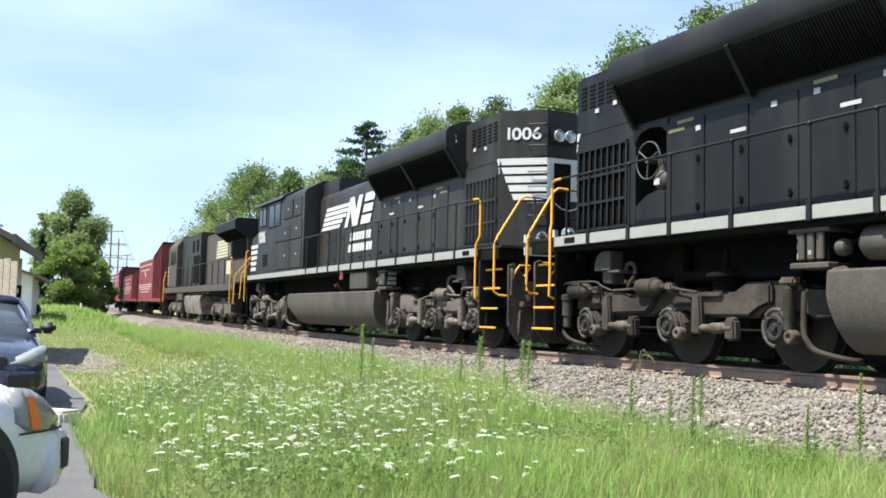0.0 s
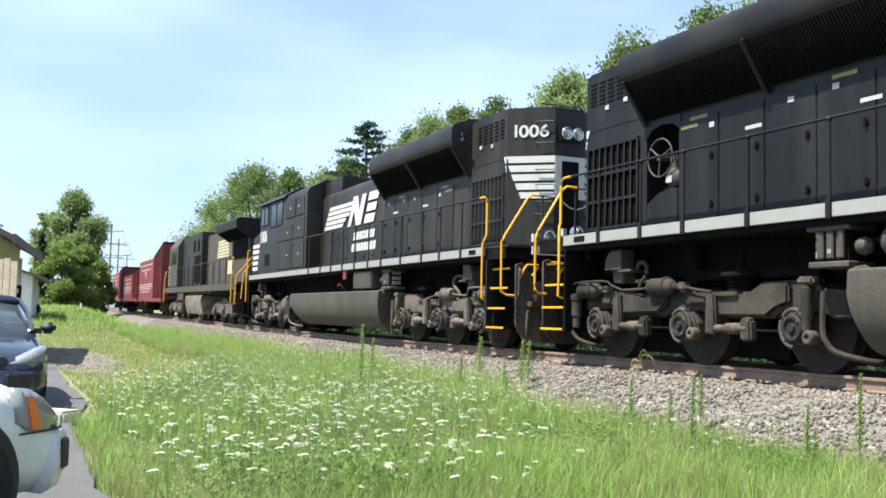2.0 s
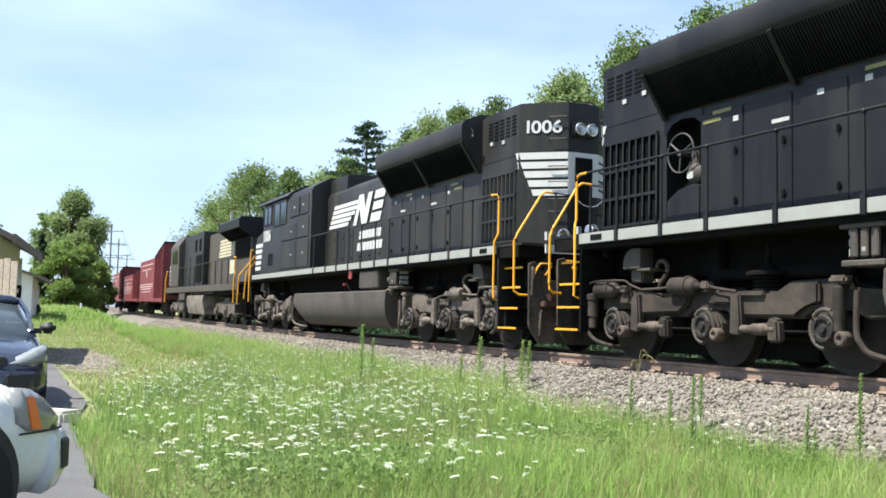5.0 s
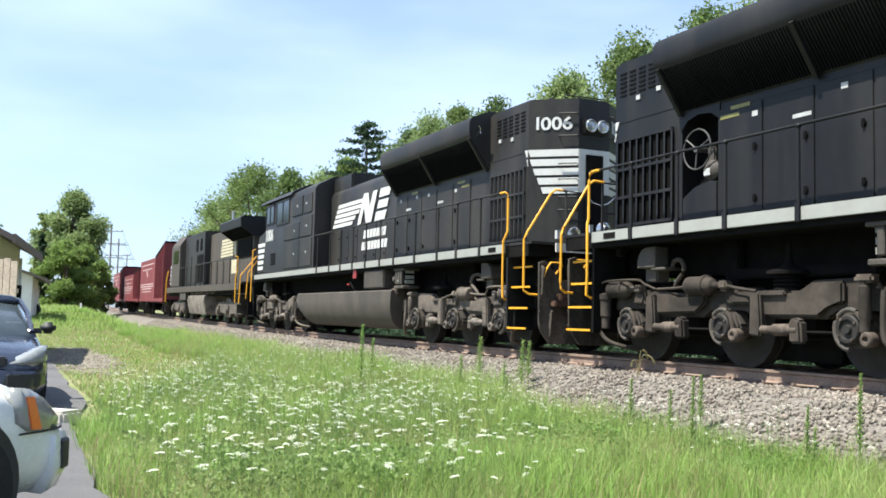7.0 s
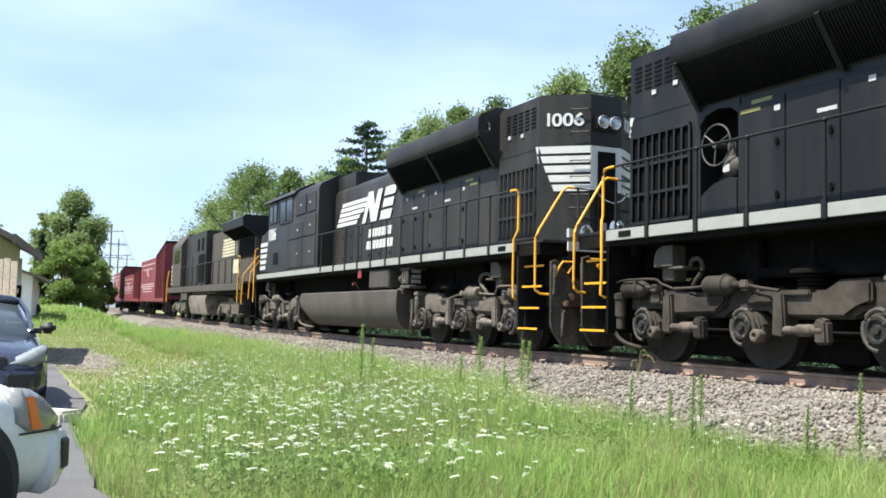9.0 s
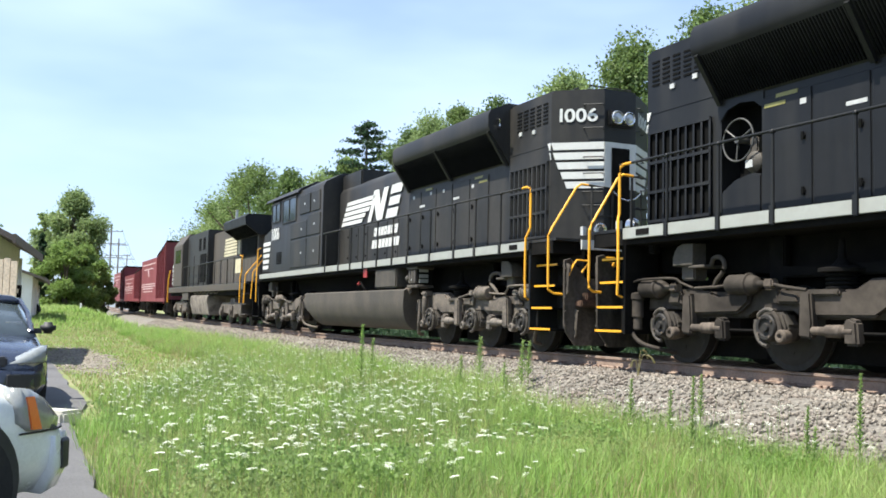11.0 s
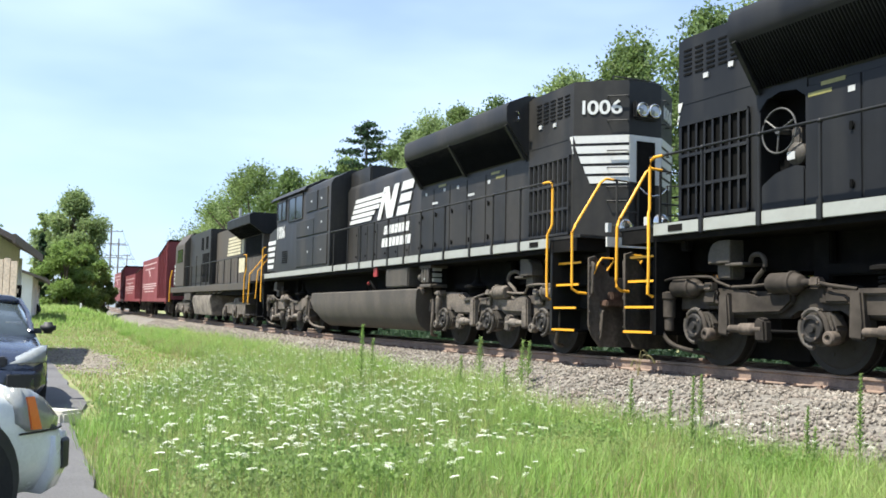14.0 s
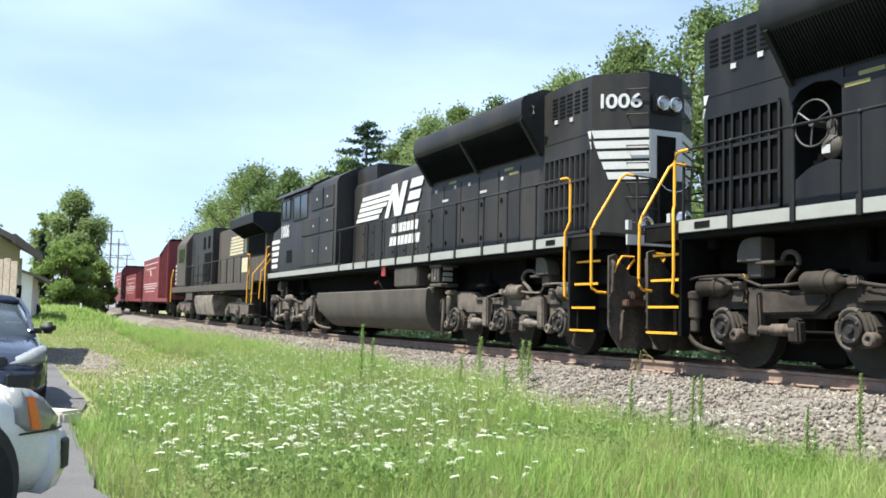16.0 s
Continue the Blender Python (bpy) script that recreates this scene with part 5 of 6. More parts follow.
TRIM = mat("white_trim", (0.70, 0.70, 0.70), 0.5, vary=0.05, bump=0)


def gable(name, label, corner, yaw, w, depth, eave, ridge, gutter=True):
    """A gabled outbuilding; its origin is the near eave corner on the ground, x along the wall away from the eye."""
    h = tagged(new(name), label, "building")
    h.matrix_world = Matrix.Translation(corner) @ pose(0, 0, 0, 0, 0, yaw)
    part("wall", prism(bmesh.new(), [(0, -0.4), (depth, -0.4), (depth, eave), (depth / 2, ridge), (0, eave)], "x", 0, w), SIDING, h)
    bm = bmesh.new()
    k = (ridge - eave) / (depth / 2)
    prism(bm, [(-0.6, eave - 0.6 * k), (depth / 2, ridge), (depth + 0.6, eave - 0.6 * k), (depth + 0.6, eave - 0.6 * k + 0.14), (depth / 2, ridge + 0.15), (-0.6, eave - 0.6 * k + 0.14)], "x", -0.5, w + 0.7)
    part("roof", bm, ROOF, h, "brown shingle roof")
    n = int(w / 0.4)
    for i in range(n):
        part("siding_board", bbox(i * w / n + 0.01, (i + 1) * w / n - 0.02, -0.02, 0.0, -0.3, eave - 0.02), SIDING, h)
    part("fascia", bbox(-0.5, w + 0.4, -0.66, -0.6, eave - 0.6 * k - 0.06, eave - 0.6 * k + 0.16), ROOF, h)
    part("downpipe", bbox(w - 0.12, w - 0.04, -0.1, -0.02, 0, eave - 0.3), TRIM, h)
    return h


def buildings():
    g = gable("garage", "pale sided garage with a brown shingle roof", (-10.7, 22.2, -0.5), 109, 8.0, 7.5, 2.95, 4.8)
    part("meter_box", bbox(7.2, 7.5, -0.16, -0.02, 1.2, 1.8), UNDER, g)
    s = gable("shed", "small white shed with a low pitched roof", (-21.6, 50.0, -0.2), 111, 8.0, 6.5, 2.5, 3.6)
    part("door", bbox(4.0, 6.0, -0.05, -0.02, 0.0, 2.0), TRIM, s)
    f = tagged(new("board_fence"), "upright unpainted wooden board fence panel", "fence")
    f.matrix_world = Matrix.Translation((-11.35, 20.0, -0.6)) @ pose(0, 0, 0, 0, 0, 0)
    for i in range(16):
        part("board", bbox(i * 0.15, i * 0.15 + 0.135, -0.02, 0.02, 0, 2.18 + 0.03 * (i % 3)), FENCE, f)
    part("fence_rail", bbox(0, 2.4, 0.02, 0.07, 1.5, 1.6), FENCE, f)
    tree(Vector((-32.4, 83.0, 0.5)), 10.5, 3.3, "tall leafy tree with an uneven top beside the track", 31, leaves=44000, size=0.115, base=0.1, leaf=PALE_LEAF, clumps=80)
    tree(Vector((-34.7, 82.0, 0.5)), 9.0, 1.4, "leafy tree with thin upper branches", 36, leaves=3600, size=0.2, base=0.2, leaf=PALE_LEAF, clumps=34)
    tree(Vector((-29.8, 79.0, 0.4)), 5.4, 2.1, "dense green bush under the tall tree", 32, leaves=24000, size=0.11, base=0.05, leaf=BUSH_LEAF, name="bush", clumps=44)
    tree(Vector((-30.2, 76.0, 0.4)), 6.0, 2.2, "dense green bush under the tall tree", 33, leaves=26000, size=0.11, base=0.05, leaf=BUSH_LEAF, name="bush", clumps=44)
    tree(Vector((-29.3, 82.0, 0.4)), 3.2, 1.3, "low dark bush at the foot of the trees", 34, leaves=9000, size=0.11, base=0.02, leaf=LEAF2, name="bush", clumps=30)
    tree(Vector((-32.2, 76.0, 0.4)), 6.6, 0.65, "narrow dark evergreen beside a shed", 35, leaves=6000, size=0.14, base=0.03, leaf=NEEDLE, name="evergreen", clumps=40)
    tree(Vector((-31.5, 62.0, 0.2)), 8.4, 3.0, "leafy tree behind the garage roof", 37, leaves=7000, size=0.18, clumps=40)


# ---- cars ----
CARWHITE = mat("white_car_paint", (0.82, 0.84, 0.84), 0.25, vary=0.03, bump=0, clear=0.6)
CARBLUE = mat("dark_blue_car_paint", (0.018, 0.024, 0.045), 0.25, vary=0.05, bump=0, clear=0.8)
TYRE = mat("tyre_rubber", (0.018, 0.018, 0.018), 0.85, vary=0.2, bump=0.1)
PLASTIC = mat("dark_plastic", (0.03, 0.03, 0.032), 0.6, vary=0.1, bump=0.03)
LAMP = mat("lamp_glass", (0.27, 0.28, 0.27), 0.1, vary=0.05, scale=20, fine=90, bump=0.05, clear=1.0)
AMBER = mat("amber_lens", (0.75, 0.16, 0.03), 0.2, vary=0.05, bump=0, clear=0.8)


def shell(bm, rows):
    """A skin through cross sections; each row is (x, [(y, z), ...]) with equal counts, y >= 0, mirrored."""
    rings = []
    for x, pts in rows:
        full = [(y, z) for y, z in pts] + [(-y, z) for y, z in reversed(pts) if y > 1e-6]
        rings.append([bm.verts.new((x, y, z)) for y, z in full])
    n = len(rings[0])
    for a, b in zip(rings, rings[1:]):
        for j in range(n - 1):
            bm.faces.new((a[j], a[j + 1], b[j + 1], b[j]))
        bm.faces.new((a[n - 1], a[0], b[0], b[n - 1]))
    bm.faces.new(rings[0])
    bm.faces.new(rings[-1][::-1])
    bmesh.ops.subdivide_edges(bm, edges=list(bm.edges), cuts=1, use_grid_fill=True, smooth=0.15)
    return bm


def car(label, m, paint, tall, kind):
    """x forward from the front axle; wheels on the ground."""
    c = tagged(new("car"), label, "car", group="parked cars")
    c.matrix_world = m
    g = 0.26 if tall else 0.2
    w = 0.90
    hood, belt, roof = (0.95, 1.08, 1.68) if tall else (0.86, 0.93, 1.44)

    def sec(zt, wt, ww):
        return [(ww * 0.86, g), (ww * 0.98, g + 0.14), (ww, (g + zt) / 2), (ww * 0.985, zt - 0.14), (wt, zt - 0.02), (wt * 0.5, zt + 0.025), (0, zt + 0.035)]
    nose = [(0.92, sec(0.52, 0.50, 0.56)), (0.85, sec(0.62, 0.60, 0.72)), (0.70, sec(0.735, 0.68, 0.84)), (0.50, sec(0.83, 0.72, 0.885)), (0.28, sec(0.91, 0.75, w))] if tall else [(0.92, sec(0.60, 0.50, 0.56)), (0.86, sec(hood - 0.22, 0.60, 0.72)), (0.72, sec(hood - 0.14, 0.68, 0.84)), (0.45, sec(hood - 0.06, 0.74, w))]
    part("body", shell(bmesh.new(), nose + [(0.0, sec(hood, 0.78, w + 0.015)), (-0.5, sec(hood + 0.05, 0.80, w)), (-1.4, sec(belt, 0.84, w)), (-2.6, sec(belt + 0.03, 0.84, w)), (-3.4, sec(belt + 0.03, 0.8, w * 0.97)), (-3.7, sec(belt - 0.2, 0.66, w * 0.85))]), paint, c, smooth_it=True)

    def cab(zt, wt, zb):
        return [(0.83, zb), (0.82, zb + 0.05), (0.80, zb + (zt - zb) * 0.4), (wt + 0.05, zb + (zt - zb) * 0.8), (wt, zt - 0.03), (wt * 0.5, zt), (0, zt + 0.01)]
    part("glasshouse", shell(bmesh.new(), [(-0.42, cab(belt + 0.03, 0.70, belt - 0.12)), (-1.25, cab(roof - 0.04, 0.56, belt - 0.1)), (-2.2, cab(roof, 0.57, belt - 0.1)), (-2.9, cab(roof - 0.08, 0.55, belt - 0.1)), (-3.5, cab(belt + 0.06, 0.6, belt - 0.1))]), CARGLASS, c, "tinted car windows", smooth_it=True)
    part("roof", shell(bmesh.new(), [(-1.15, [(0.60, roof - 0.10), (0.59, roof - 0.05), (0.5, roof - 0.005), (0.25, roof + 0.012), (0, roof + 0.015)]), (-2.1, [(0.62, roof - 0.06), (0.61, roof - 0.01), (0.5, roof + 0.03), (0.25, roof + 0.045), (0, roof + 0.05)]), (-3.0, [(0.60, roof - 0.14), (0.58, roof - 0.1), (0.5, roof - 0.05), (0.25, roof - 0.03), (0, roof - 0.03)])]), paint, c, smooth_it=True)
    for sg in (1, -1):
        part("pillar", tube(bmesh.new(), [(-0.42, 0.74 * sg, belt + 0.02), (-0.85, 0.69 * sg, (belt + roof) / 2 + 0.03), (-1.22, 0.60 * sg, roof - 0.05)], 0.035, 8), paint, c)
        lp = part("headlight", shell_side(sg, hood, tall), LAMP, c, "clear wraparound headlight", smooth_it=True)
        if tall:
            bm = bmesh.new()
            prism(bm, [(0.42, 0.622), (0.48, 0.622), (0.42, 0.80), (0.37, 0.80)], "y", 0.92 * sg, 0.938 * sg)
            part("marker_lens", bm, AMBER, lp, "amber side marker")
        mi = part("mirror", bevelled(bbox(-0.75, -0.57, *sorted((0.86 * sg, 1.06 * sg)), belt + 0.0, belt + 0.16), 0.045, 3), PLASTIC if not tall else paint, c, "black door mirror", smooth_it=True)
        part("mirror_arm", bbox(-0.70, -0.60, *sorted((0.78 * sg, 0.88 * sg)), belt + 0.0, belt + 0.07), PLASTIC, mi)
        for x in (0.0, -2.7):
            wh = part("wheel", cyl(bmesh.new(), (x, 0.70 * sg, 0.33), (x, 0.915 * sg, 0.33), 0.33, 28), TYRE, c, "black rubber tyre")
            part("rim", cyl(cyl(bmesh.new(), (x, 0.90 * sg, 0.33), (x, 0.925 * sg, 0.33), 0.22, 20), (x, 0.92 * sg, 0.33), (x, 0.94 * sg, 0.33), 0.06, 12), CHROME, wh)
            bm = bmesh.new()
            cyl(bm, (x, 0.80 * sg, 0.36), (x, 0.906 * sg, 0.36), 0.375, 28)
            part("wheel_arch", bm, PLASTIC, c, "black wheel arch")
    part("bumper", shell(bmesh.new(), [(0.97, [(0.36, g + 0.02), (0.42, g + 0.12), (0.42, g + 0.3), (0.2, g + 0.34), (0, g + 0.34)]), (0.86, [(0.66, g - 0.02), (0.74, g + 0.12), (0.72, g + 0.3), (0.4, g + 0.36), (0, g + 0.36)]), (0.62, [(0.80, g - 0.02), (0.885, g + 0.12), (0.87, g + 0.3), (0.4, g + 0.36), (0, g + 0.36)])]), paint, c, smooth_it=True)
    for sg in (1, -1):
        gap = [(0.36, 0.908), (0.52, 0.886), (0.66, 0.848), (0.76, 0.78), (0.84, 0.69)] if tall else [(0.36, 0.912), (0.52, 0.903), (0.66, 0.872), (0.76, 0.806), (0.86, 0.715), (0.93, 0.55)]
        part("bumper_gap", tube(bmesh.new(), [(x, y * sg, 0.60) for x, y in gap], 0.006, 6), PLASTIC, c, "dark gap over the bumper")
        part("corner_insert", bevelled(prism(bmesh.new(), [(0.74, 0.82 * sg), (0.84, 0.775 * sg), (0.99, 0.42 * sg), (0.90, 0.42 * sg)], "z", g + 0.1, g + 0.27), 0.012, 1), PLASTIC, c, "black bumper insert")
    part("bumper_insert", bevelled(bbox(0.70, 0.985, -0.5, 0.5, g + 0.02, g + 0.14), 0.02), PLASTIC, c)
    part("grille", bevelled(bbox(0.80, 0.955, -0.42, 0.42, 0.56, 0.68), 0.02), PLASTIC, c, "narrow dark grille")
    if not tall:
        part("windscreen_sticker", bbox(-0.66, -0.64, 0.42, 0.62, belt + 0.1, belt + 0.16), STICKER, c, "pale sticker inside the windscreen")
    return c


def shell_side(sg, hood, tall):
    """The lens of a headlight, wrapped round the corner."""
    bm = bmesh.new()
    if tall:
        rows = [(0.81, 0.58, 0.605, 0.625), (0.77, 0.70, 0.605, 0.65), (0.67, 0.82, 0.605, 0.715), (0.55, 0.88, 0.61, 0.785), (0.43, 0.905, 0.612, 0.84), (0.36, 0.916, 0.66, 0.85)]
    else:
        rows = [(0.905, 0.42, 0.585, 0.60), (0.875, 0.56, 0.565, 0.655), (0.80, 0.71, 0.55, 0.73), (0.70, 0.805, 0.545, 0.78), (0.60, 0.86, 0.55, 0.805), (0.55, 0.878, 0.60, 0.81)]
    q = []
    for x, y, z0, z1 in rows:
        q.append([bm.verts.new((x + dx, (y + 0.012) * sg, z)) for dx, z in ((0.012, z0), (0.02, (z0 + z1) / 2), (-0.03, z1))] + [bm.verts.new((x - 0.06, (y - 0.08) * sg, z)) for z in (z1, (z0 + z1) / 2, z0)])
    for a, b in zip(q, q[1:]):
        for j in range(6):
            bm.faces.new((a[j], a[(j + 1) % 6], b[(j + 1) % 6], b[j]))
    bm.faces.new(q[0])
    bm.faces.new(q[-1][::-1])
    return bm


CARGLASS = mat("car_glass", (0.05, 0.065, 0.075), 0.06, vary=0.05, bump=0, clear=0.5)


def cars():
    def place(x, y, hx, hy):
        return Matrix.Translation((x, y, -0.685)) @ pose(0, 0, 0, 0, 0, math.degrees(math.atan2(hy, hx)))
    car("white sport utility vehicle parked at the pavement's edge", place(-3.20, 5.15, 0.42, 0.905), CARWHITE, True, "suv")
    car("dark blue sedan parked facing along the track", place(-6.05, 12.25, 0.44, -0.9), CARBLUE, False, "sedan")


# ---- grass and flowers ----
GRASS = leafy("grass_blades", (0.225, 0.365, 0.080), (0.35, 0.41, 0.16), 0.6)
STRAW = leafy("dry_grass", (0.34, 0.30, 0.15), (0.26, 0.22, 0.10), 0.6)
WEED = leafy("weed_leaves", (0.19, 0.30, 0.085), (0.30, 0.34, 0.15), 1.4)
PETAL = mat("white_umbels", (0.74, 0.75, 0.63), 0.8, vary=0.15, scale=3, fine=40, bump=0, island=0.5)


def blades(name, count, s_range, v_range, tall, wide, material, label, seed, power=1.6, mask=None):
    rng = np.random.default_rng(seed)
    V, F = [], []
    s = s_range[0] + (s_range[1] - s_range[0]) * rng.random(count) ** power
    v = rng.uniform(*v_range, count)
    for i in range(count):
        sv, vv = float(s[i]), float(v[i])
        clump = noise.noise((sv * 0.55, vv * 0.8, seed)) + 0.5 * noise.noise((sv * 1.9, vv * 1.9, seed + 4))
        if mask and not mask(sv, vv, clump, rng):
            continue
        p = land(sv, vv)
        h = tall * rng.uniform(0.45, 1.05) * (1 + 0.55 * clump) * (1 + (0.75 * smooth(8, 15, sv) * smooth(5.8, 4.2, vv) if tall > 0.2 else 0))
        a = rng.uniform(0, 6.283)
        lean = h * rng.uniform(0.05, 1.0)
        w = wide * rng.uniform(0.6, 1.3) * (1 + max(0.0, sv - 12) * 0.03)
        dx, dy = math.cos(a), math.sin(a)
        ox, oy = -dy * w, dx * w
        k = len(V)
        V += [(p.x - ox, p.y - oy, p.z), (p.x + ox, p.y + oy, p.z), (p.x + dx * lean * 0.3 + ox * 0.7, p.y + dy * lean * 0.3 + oy * 0.7, p.z + h * 0.55), (p.x + dx * lean * 0.3 - ox * 0.7, p.y + dy * lean * 0.3 - oy * 0.7, p.z + h * 0.55), (p.x + dx * lean, p.y + dy * lean, p.z + h)]
        F += [(k, k + 1, k + 2, k + 3), (k + 3, k + 2, k + 4)]
    tagged(raw(name, V, F, material), label, "grass", kind="stuff")


def gravelly(s, v):
    """A bare, stony patch beside the pavement."""
    return max(0.0, 1 - ((s - 27) / 9) ** 2 - ((v - 8.0) / 1.3) ** 2) + 0.25 * noise.noise((s * 0.8, v * 2, 6))


def loose_gravel():
    rng = np.random.default_rng(51)
    base = bmesh.new()
    bmesh.ops.create_icosphere(base, subdivisions=1, radius=1)
    bv = np.array([v.co[:] for v in base.verts])
    bf = [[v.index for v in f.verts] for f in base.faces]
    base.free()
    vv, ff = [], []
    while len(vv) < 12 * 2600:
        s, v = float(rng.uniform(18, 36)), float(rng.uniform(6.6, 9.1))
        if gravelly(s, v) < 0.15 + 0.7 * rng.random():
            continue
        off = len(vv)
        vv.extend((bv * rng.uniform(0.6, 1.3, (len(bv), 1)) * np.array([1, 1, 0.6]) * rng.uniform(0.02, 0.05) + np.array(land(s, v))).tolist())
        ff.extend([[k + off for k in f] for f in bf])
    tagged(raw("loose_gravel", vv, ff, STONE), "loose pale gravel on a bare patch by the pavement", "gravel", kind="stuff")


def verge(s, v, c, rng):
    """Grass thins out onto the ballast and towards the trodden strip at the pavement."""
    if v > edge(s) + 0.05 - 0.35 * smooth(9, 13, s) * rng.random():
        return False
    lim = 3.1 + 0.35 * c - 0.8 * smooth(9, 18, s)
    if v < lim and rng.random() > 0.55 * smooth(1.7, lim, v):
        return False
    return True


def field():
    def strip(s, v, c, rng):
        return verge(s, v, c, rng) and not v > max(5.2, 9.2 - max(0, s - 10.5) * 0.32) + 0.8 * c
    blades("tall_grass", 190000, (2.5, 46), (1.9, 9.2), 0.30, 0.0032, GRASS, "tall bright green grass between pavement and ballast", 11, 1.7, strip)
    blades("back_grass", 16000, (-22, 3), (3.3, 9.2), 0.30, 0.005, GRASS, "tall grass along the pavement behind the viewpoint", 15, 1.0, verge)
    blades("dry_grass", 38000, (2.5, 40), (2.8, 9.25), 0.30, 0.0026, STRAW, "dry straw-coloured stalks among the grass", 12, 1.7, strip)
    blades("mown_grass", 80000, (14, 92), (3.2, 12.5), 0.10, 0.006, GRASS, "short mown grass beside the track", 13, 1.4, lambda s, v, c, rng: not (s < 46 and edge(s) - 0.1 < v) and not (gravelly(s, v) > 0.3 + 0.4 * rng.random()) and rng.random() < 0.8 - 0.6 * c)


    blades("bank_grass", 16000, (46, 96), (3.6, 11.5), 0.30, 0.011, GRASS, "taller ragged grass on the bank", 16, 1.0, lambda s, v, c, rng: rng.random() < 0.5 + c)


def dry_strip():
    blades("trodden_grass", 34000, (9, 60), (5.0, 9.15), 0.09, 0.005, STRAW, "short trodden straw-coloured grass along the pavement", 14, 1.5, lambda s, v, c, rng: edge(s) - 0.1 > v > max(5.0, 8.8 - max(0, s - 10.5) * 0.3) and not (gravelly(s, v) > 0.2 + 0.5 * rng.random()) and rng.random() < 0.75 - 0.5 * c)


def leafy_patch(name, count, s_range, v_range, tall, size, material, label, seed):
    """Small leaves at all heights: clover, low weeds, brush."""
    rng = np.random.default_rng(seed)
    s = s_range[0] + (s_range[1] - s_range[0]) * rng.random(count) ** 1.5
    v = rng.uniform(*v_range, count)
    pts = []
    for a, b in zip(s.tolist(), v.tolist()):
        n = 0.5 + noise.noise((a * 0.7, b * 0.9, seed)) + 0.4 * noise.noise((a * 2.3, b * 2.3, seed))
        if (n < 0.3 and b > 0) or (b > 0 and b > max(5.2, 9.1 - max(0, a - 10.5) * 0.32)):
            continue
        p = land(a, b)
        pts.append((p.x, p.y, p.z + tall * min(1.1, max(0.3, n)) * rng.random() ** 0.7))
    vv, ff = leaf_mesh(np.array(pts), size, rng)
    tagged(raw(name, vv, ff, material), label, "plants", kind="stuff")


def umbels():
    """Flat white flower heads on thin stems, many, in drifts."""
    rng = np.random.default_rng(21)
    V, F, SV, SF = [], [], [], []
    n = 0
    while n < 2300:
        s, v = 5.0 + 16.5 * rng.random() ** 1.1, rng.uniform(3.3, 9.0)
        c = noise.noise((s * 0.28, v * 0.45, 9))
        if v > max(5.2, 9.0 - max(0, s - 10.5) * 0.32):
            continue
        if rng.random() > 0.34 + 1.0 * c + 0.25 * smooth(4.2, 7, v):
            continue
        n += 1
        p = land(s, v)
        h = rng.uniform(0.34, 0.62)
        top = Vector((p.x + rng.uniform(-0.08, 0.08), p.y + rng.uniform(-0.08, 0.08), p.z + h))
        R = 0.011 + 0.025 * rng.random() ** 1.8
        tx, ty = rng.uniform(-0.35, 0.35, 2)
        k = len(SV)
        SV += [(p.x - 0.0018, p.y, p.z), (p.x + 0.0018, p.y, p.z), (top.x + 0.0014, top.y, top.z), (top.x - 0.0014, top.y, top.z)]
        SF.append((k, k + 1, k + 2, k + 3))
        for j in range(17):
            rr, a = R * math.sqrt(j / 16.0), j * 2.4
            q = top + Vector((rr * math.cos(a), rr * math.sin(a), 0.22 * R * (1 - (rr / R) ** 2) + tx * rr * math.cos(a) + ty * rr * math.sin(a) + rng.uniform(-0.002, 0.002)))
            e = R * 0.24
            k = len(V)
            for b in range(5):
                V.append((q.x + e * math.cos(b * 1.2566 + a), q.y + e * math.sin(b * 1.2566 + a), q.z))
            F.append((k, k + 1, k + 2, k + 3, k + 4))
    tagged(raw("wildflower_heads", V, F, PETAL), "flat white wildflower heads scattered through the grass", "flowers", kind="stuff")
    tagged(raw("wildflower_stems", SV, SF, WEED), "thin green stems of the white wildflowers", "stems", kind="stuff")


def tall_weed(s, v, h, seed, wide=0.13):
    rng = np.random.default_rng(seed)
    t = tagged(new("weed"), "tall narrow green weed stalk with dense leaves", "weed", group="tall weeds by the track")
    t.location = land(s, v) if v > 3.4 else track(s, v, -0.72 + 0.46 * (3.6 - v) / 1.8)
    part("stem", tube(bmesh.new(), [(0, 0, -0.05), (0.01, 0.005, h * 0.5), (0.02, 0, h)], 0.007, 6), WEED, t)
    V, F = [], []
    for k in range(int(150 * h)):
        z = h * (0.12 + 0.88 * k / (150 * h))
        a, L = k * 2.4, wide * (1.15 - 0.85 * z / h) * rng.uniform(0.7, 1.2)
        d, o = np.array([math.cos(a), math.sin(a), 0.75]), np.array([-math.sin(a), math.cos(a), 0]) * 0.012
        p = np.array([0.02 * z / h, 0, z])
        i = len(V)
        V += [tuple(p), tuple(p + d * L * 0.5 + o), tuple(p + d * L), tuple(p + d * L * 0.5 - o)]
        F.append((i, i + 1, i + 2, i + 3))
    raw("leaves", V, F, WEED, t)


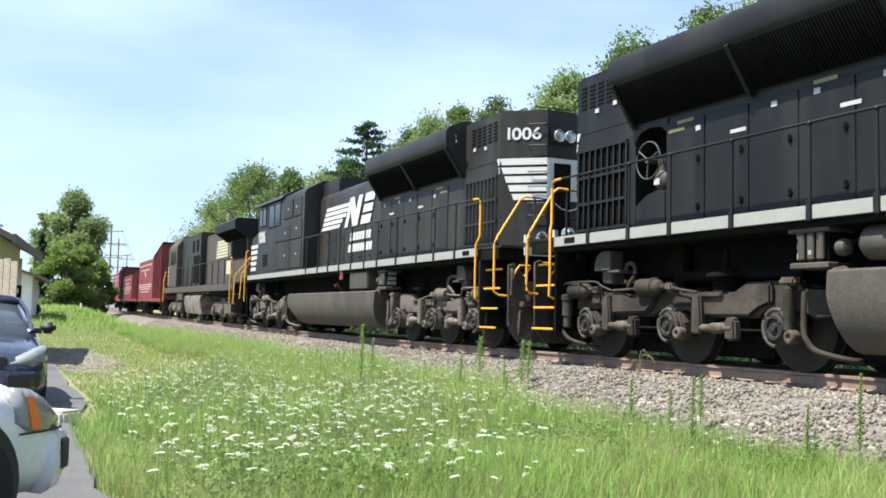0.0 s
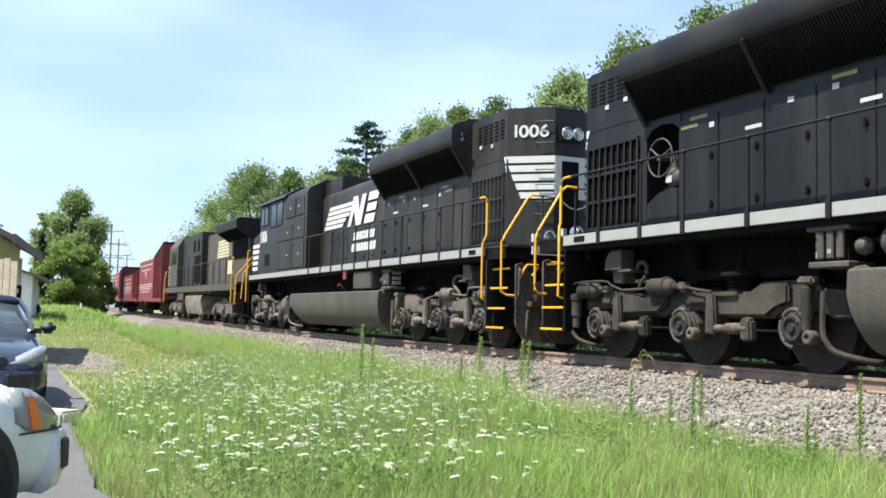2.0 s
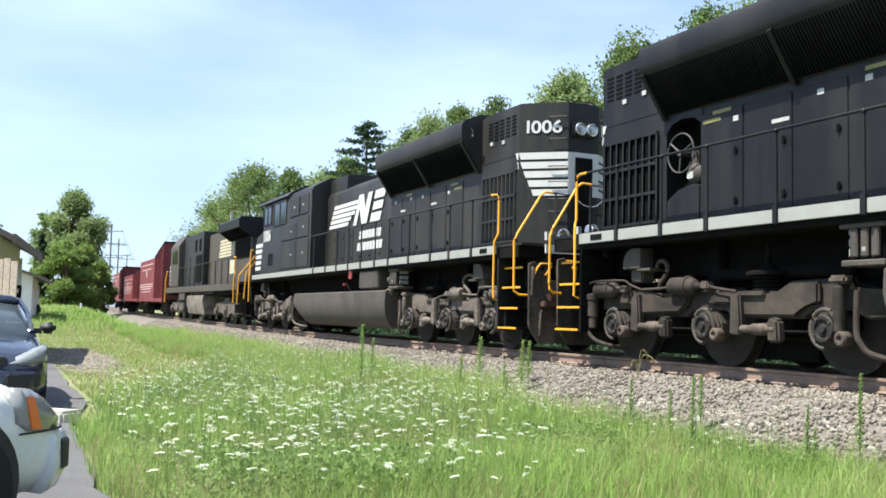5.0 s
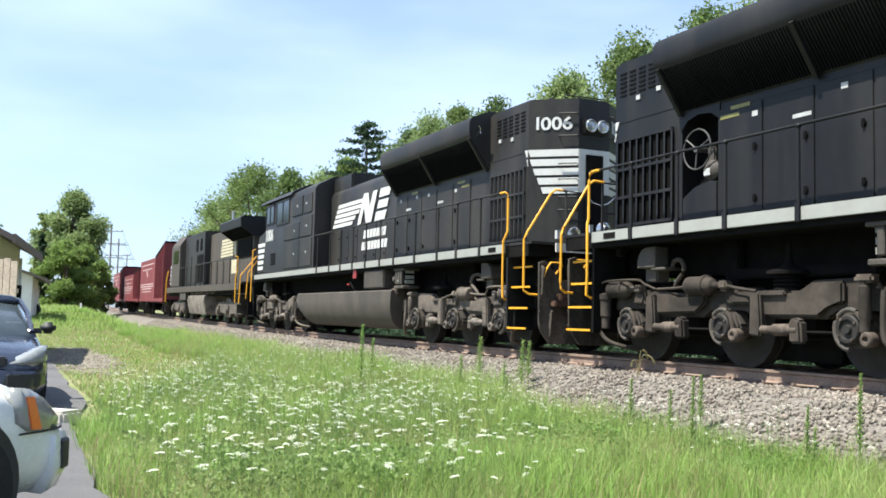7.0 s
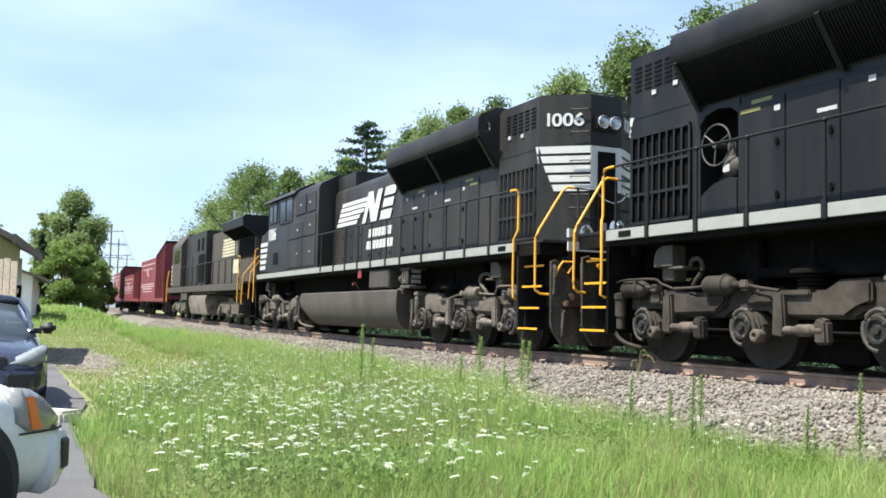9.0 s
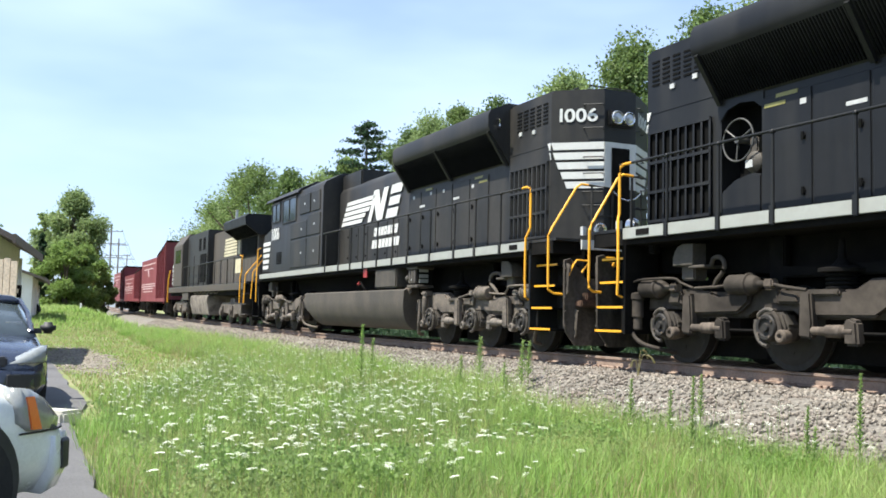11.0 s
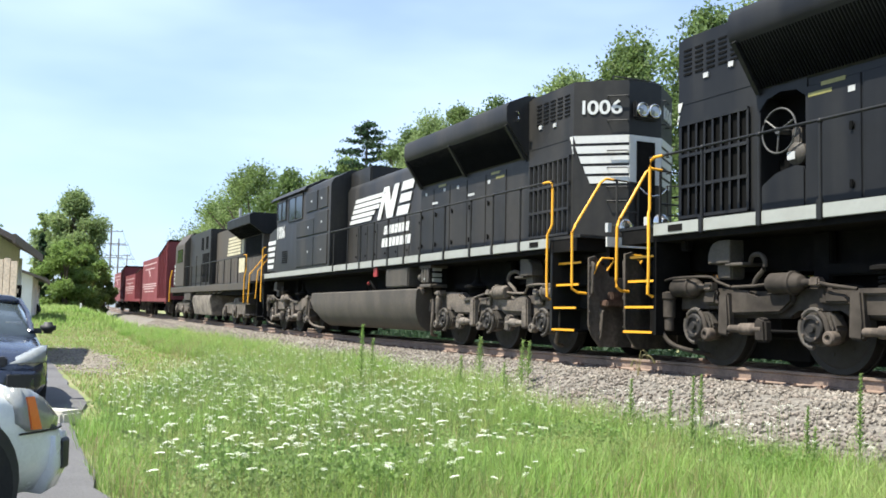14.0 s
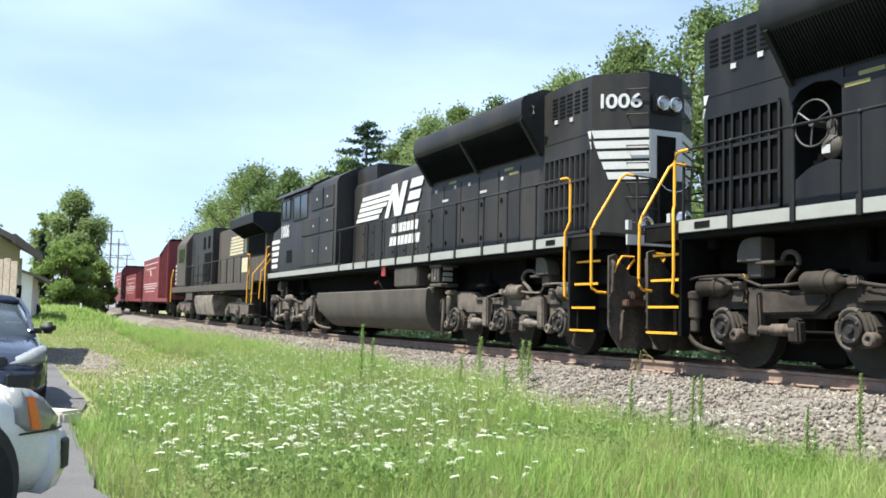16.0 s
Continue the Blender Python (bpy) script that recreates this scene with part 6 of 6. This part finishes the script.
def drooping_grass(s, v, h):
    """A pale grass whose seed heads hang over."""
    t = tagged(new("drooping_grass"), "pale grass with drooping seed heads beside the rail", "grass")
    t.location = track(s, v, -0.45)
    for k, (dx, dy) in enumerate(((0.10, 0.02), (0.15, -0.05), (-0.06, 0.03))):
        top = h * (1 - 0.12 * k)
        part("stalk", hose(bmesh.new(), [(0, 0, 0), (dx * 0.1, dy * 0.1, top * 0.6), (dx * 0.45, dy * 0.45, top), (dx, dy, top * 0.97)], 0.006, 5), STRAW, t)
        part("seed_head", hose(bmesh.new(), [(dx * 0.8, dy * 0.8, top), (dx * 1.2, dy * 1.2, top * 0.95), (dx * 1.5, dy * 1.5, top * 0.80)], 0.017, 6), STRAW, t, "straw-coloured seed head")


def weeds():
    drooping_grass(11.3, 1.45, 0.62)
    for s, v, h, k in WEED_SPOTS:
        tall_weed(s, v, h, k, 0.13 if s > 10 else 0.07)
    rng = np.random.default_rng(77)
    for k in range(20):
        s = float(rng.uniform(7.0, 22))
        tall_weed(s, float(rng.uniform(2.8, 4.2)), float(rng.uniform(0.25, 0.62)), 100 + k, 0.08)


WEED_SPOTS = [(14.5, 4.55, 1.15, 1), (15.2, 4.1, 0.9, 2), (7.1, 3.97, 0.8, 3), (6.2, 3.46, 0.6, 4), (6.0, 3.04, 0.75, 5), (14.1, 2.6, 0.75, 6), (12.6, 2.65, 0.75, 7), (13.0, 2.3, 0.62, 8), (5.9, 3.69, 0.45, 9), (13.6, 3.2, 0.6, 10)]


def edge_bits():
    bm = bevelled(bbox(-0.35, 0.35, -0.17, 0.17, -0.05, 0.11), 0.03)
    for v in bm.verts:
        v.co += Vector((0, 0, 0.015 * noise.noise(v.co * 9)))
    ob = tagged(part("concrete_block", bm, CONCRETE), "pale concrete parking block lying at the pavement's edge", "kerb block")
    ob.matrix_world = Matrix.Translation((-4.45, 10.9, -0.66)) @ pose(0, 0, 0, 0, 0, -20)
    ob = tagged(part("marker_post", bevelled(bbox(-0.06, 0.06, -0.06, 0.06, -0.2, 0.75), 0.01, 1), TRIM), "small white marker post in the grass", "post")
    ob.location = (-26.0, 68.5, 0.3)
    ob = tagged(part("tyre", cyl(bmesh.new(), (0, -0.12, 0.36), (0, 0.12, 0.36), 0.36, 24), TYRE), "old black tyre leaning by the shed", "tyre")
    ob.matrix_world = Matrix.Translation((-24.0, 56.0, 0.2)) @ pose(0, 0, 0, 0, 0, 10)


CONCRETE = mat("pale_concrete", (0.52, 0.49, 0.42), 0.9, vary=0.15, scale=6, fine=40, bump=0.3)

ground()
ballast()
trees()
buildings()
poles()
cars()
engine_a = flared_engine("locomotive", "black diesel locomotive with flared radiators and a side brake wheel", -1, "plain", CLEAN_BLACK)
engine_b = flared_engine("locomotive", "black diesel locomotive numbered 1006 with white stripes and emblem", 0, "numbered", BLACK)
engine_c = cowl_engine()
red_cars = [red_car(CAR, 5.2, 4.5, 3.78), red_car(CAR, 5.2, 3.3, 3.05), red_car(CAR, 5.2, 3.9, 3.6)]
pavement()
field()
dry_strip()
leafy_patch("low_weeds", 90000, (6.0, 30), (3.2, 9.0), 0.36, 0.02, WEED, "small leafy weeds mixed into the grass", 41)
# Brush takes the dark needle green to stand in for shade beyond the train.
leafy_patch("far_brush", 80000, (-4, 90), (-7.0, -4.0), 1.0, 0.09, NEEDLE, "brush along the far side of the track, dark green to stand in for shade", 42)
loose_gravel()
umbels()
weeds()
edge_bits()
rails()


def motions():
    times = [0.5 * i for i in range(33)]
    things = [(engine_a, lambda c: track_pose(c - LONG / 2, True) @ pose(-LONG / 2, 0, 0)), (engine_b, lambda c: track_pose(c + LONG / 2) @ pose(-LONG / 2, 0, 0)), (engine_c, lambda c: track_pose(c + LONG + 11.15) @ pose(-11.15, 0, 0))]
    for k, car_k in enumerate(red_cars):
        things.append((car_k, lambda c, k=k: track_pose(c + LONG + 22.3 + CAR * (k + 0.5)) @ pose(-CAR / 2, 0, 0)))
    for thing, where in things:
        walk(thing, [(t, where(coupling(t))) for t in times])
    for ob, hub, r, spin in WHEELS:
        sense = 1 if ob.parent == engine_a else -1
        walk(ob, [(t, Matrix.Translation(hub) @ Matrix.Rotation(sense * (coupling(0) - coupling(t)) / r, 4, "Y")) for t in times])


motions()
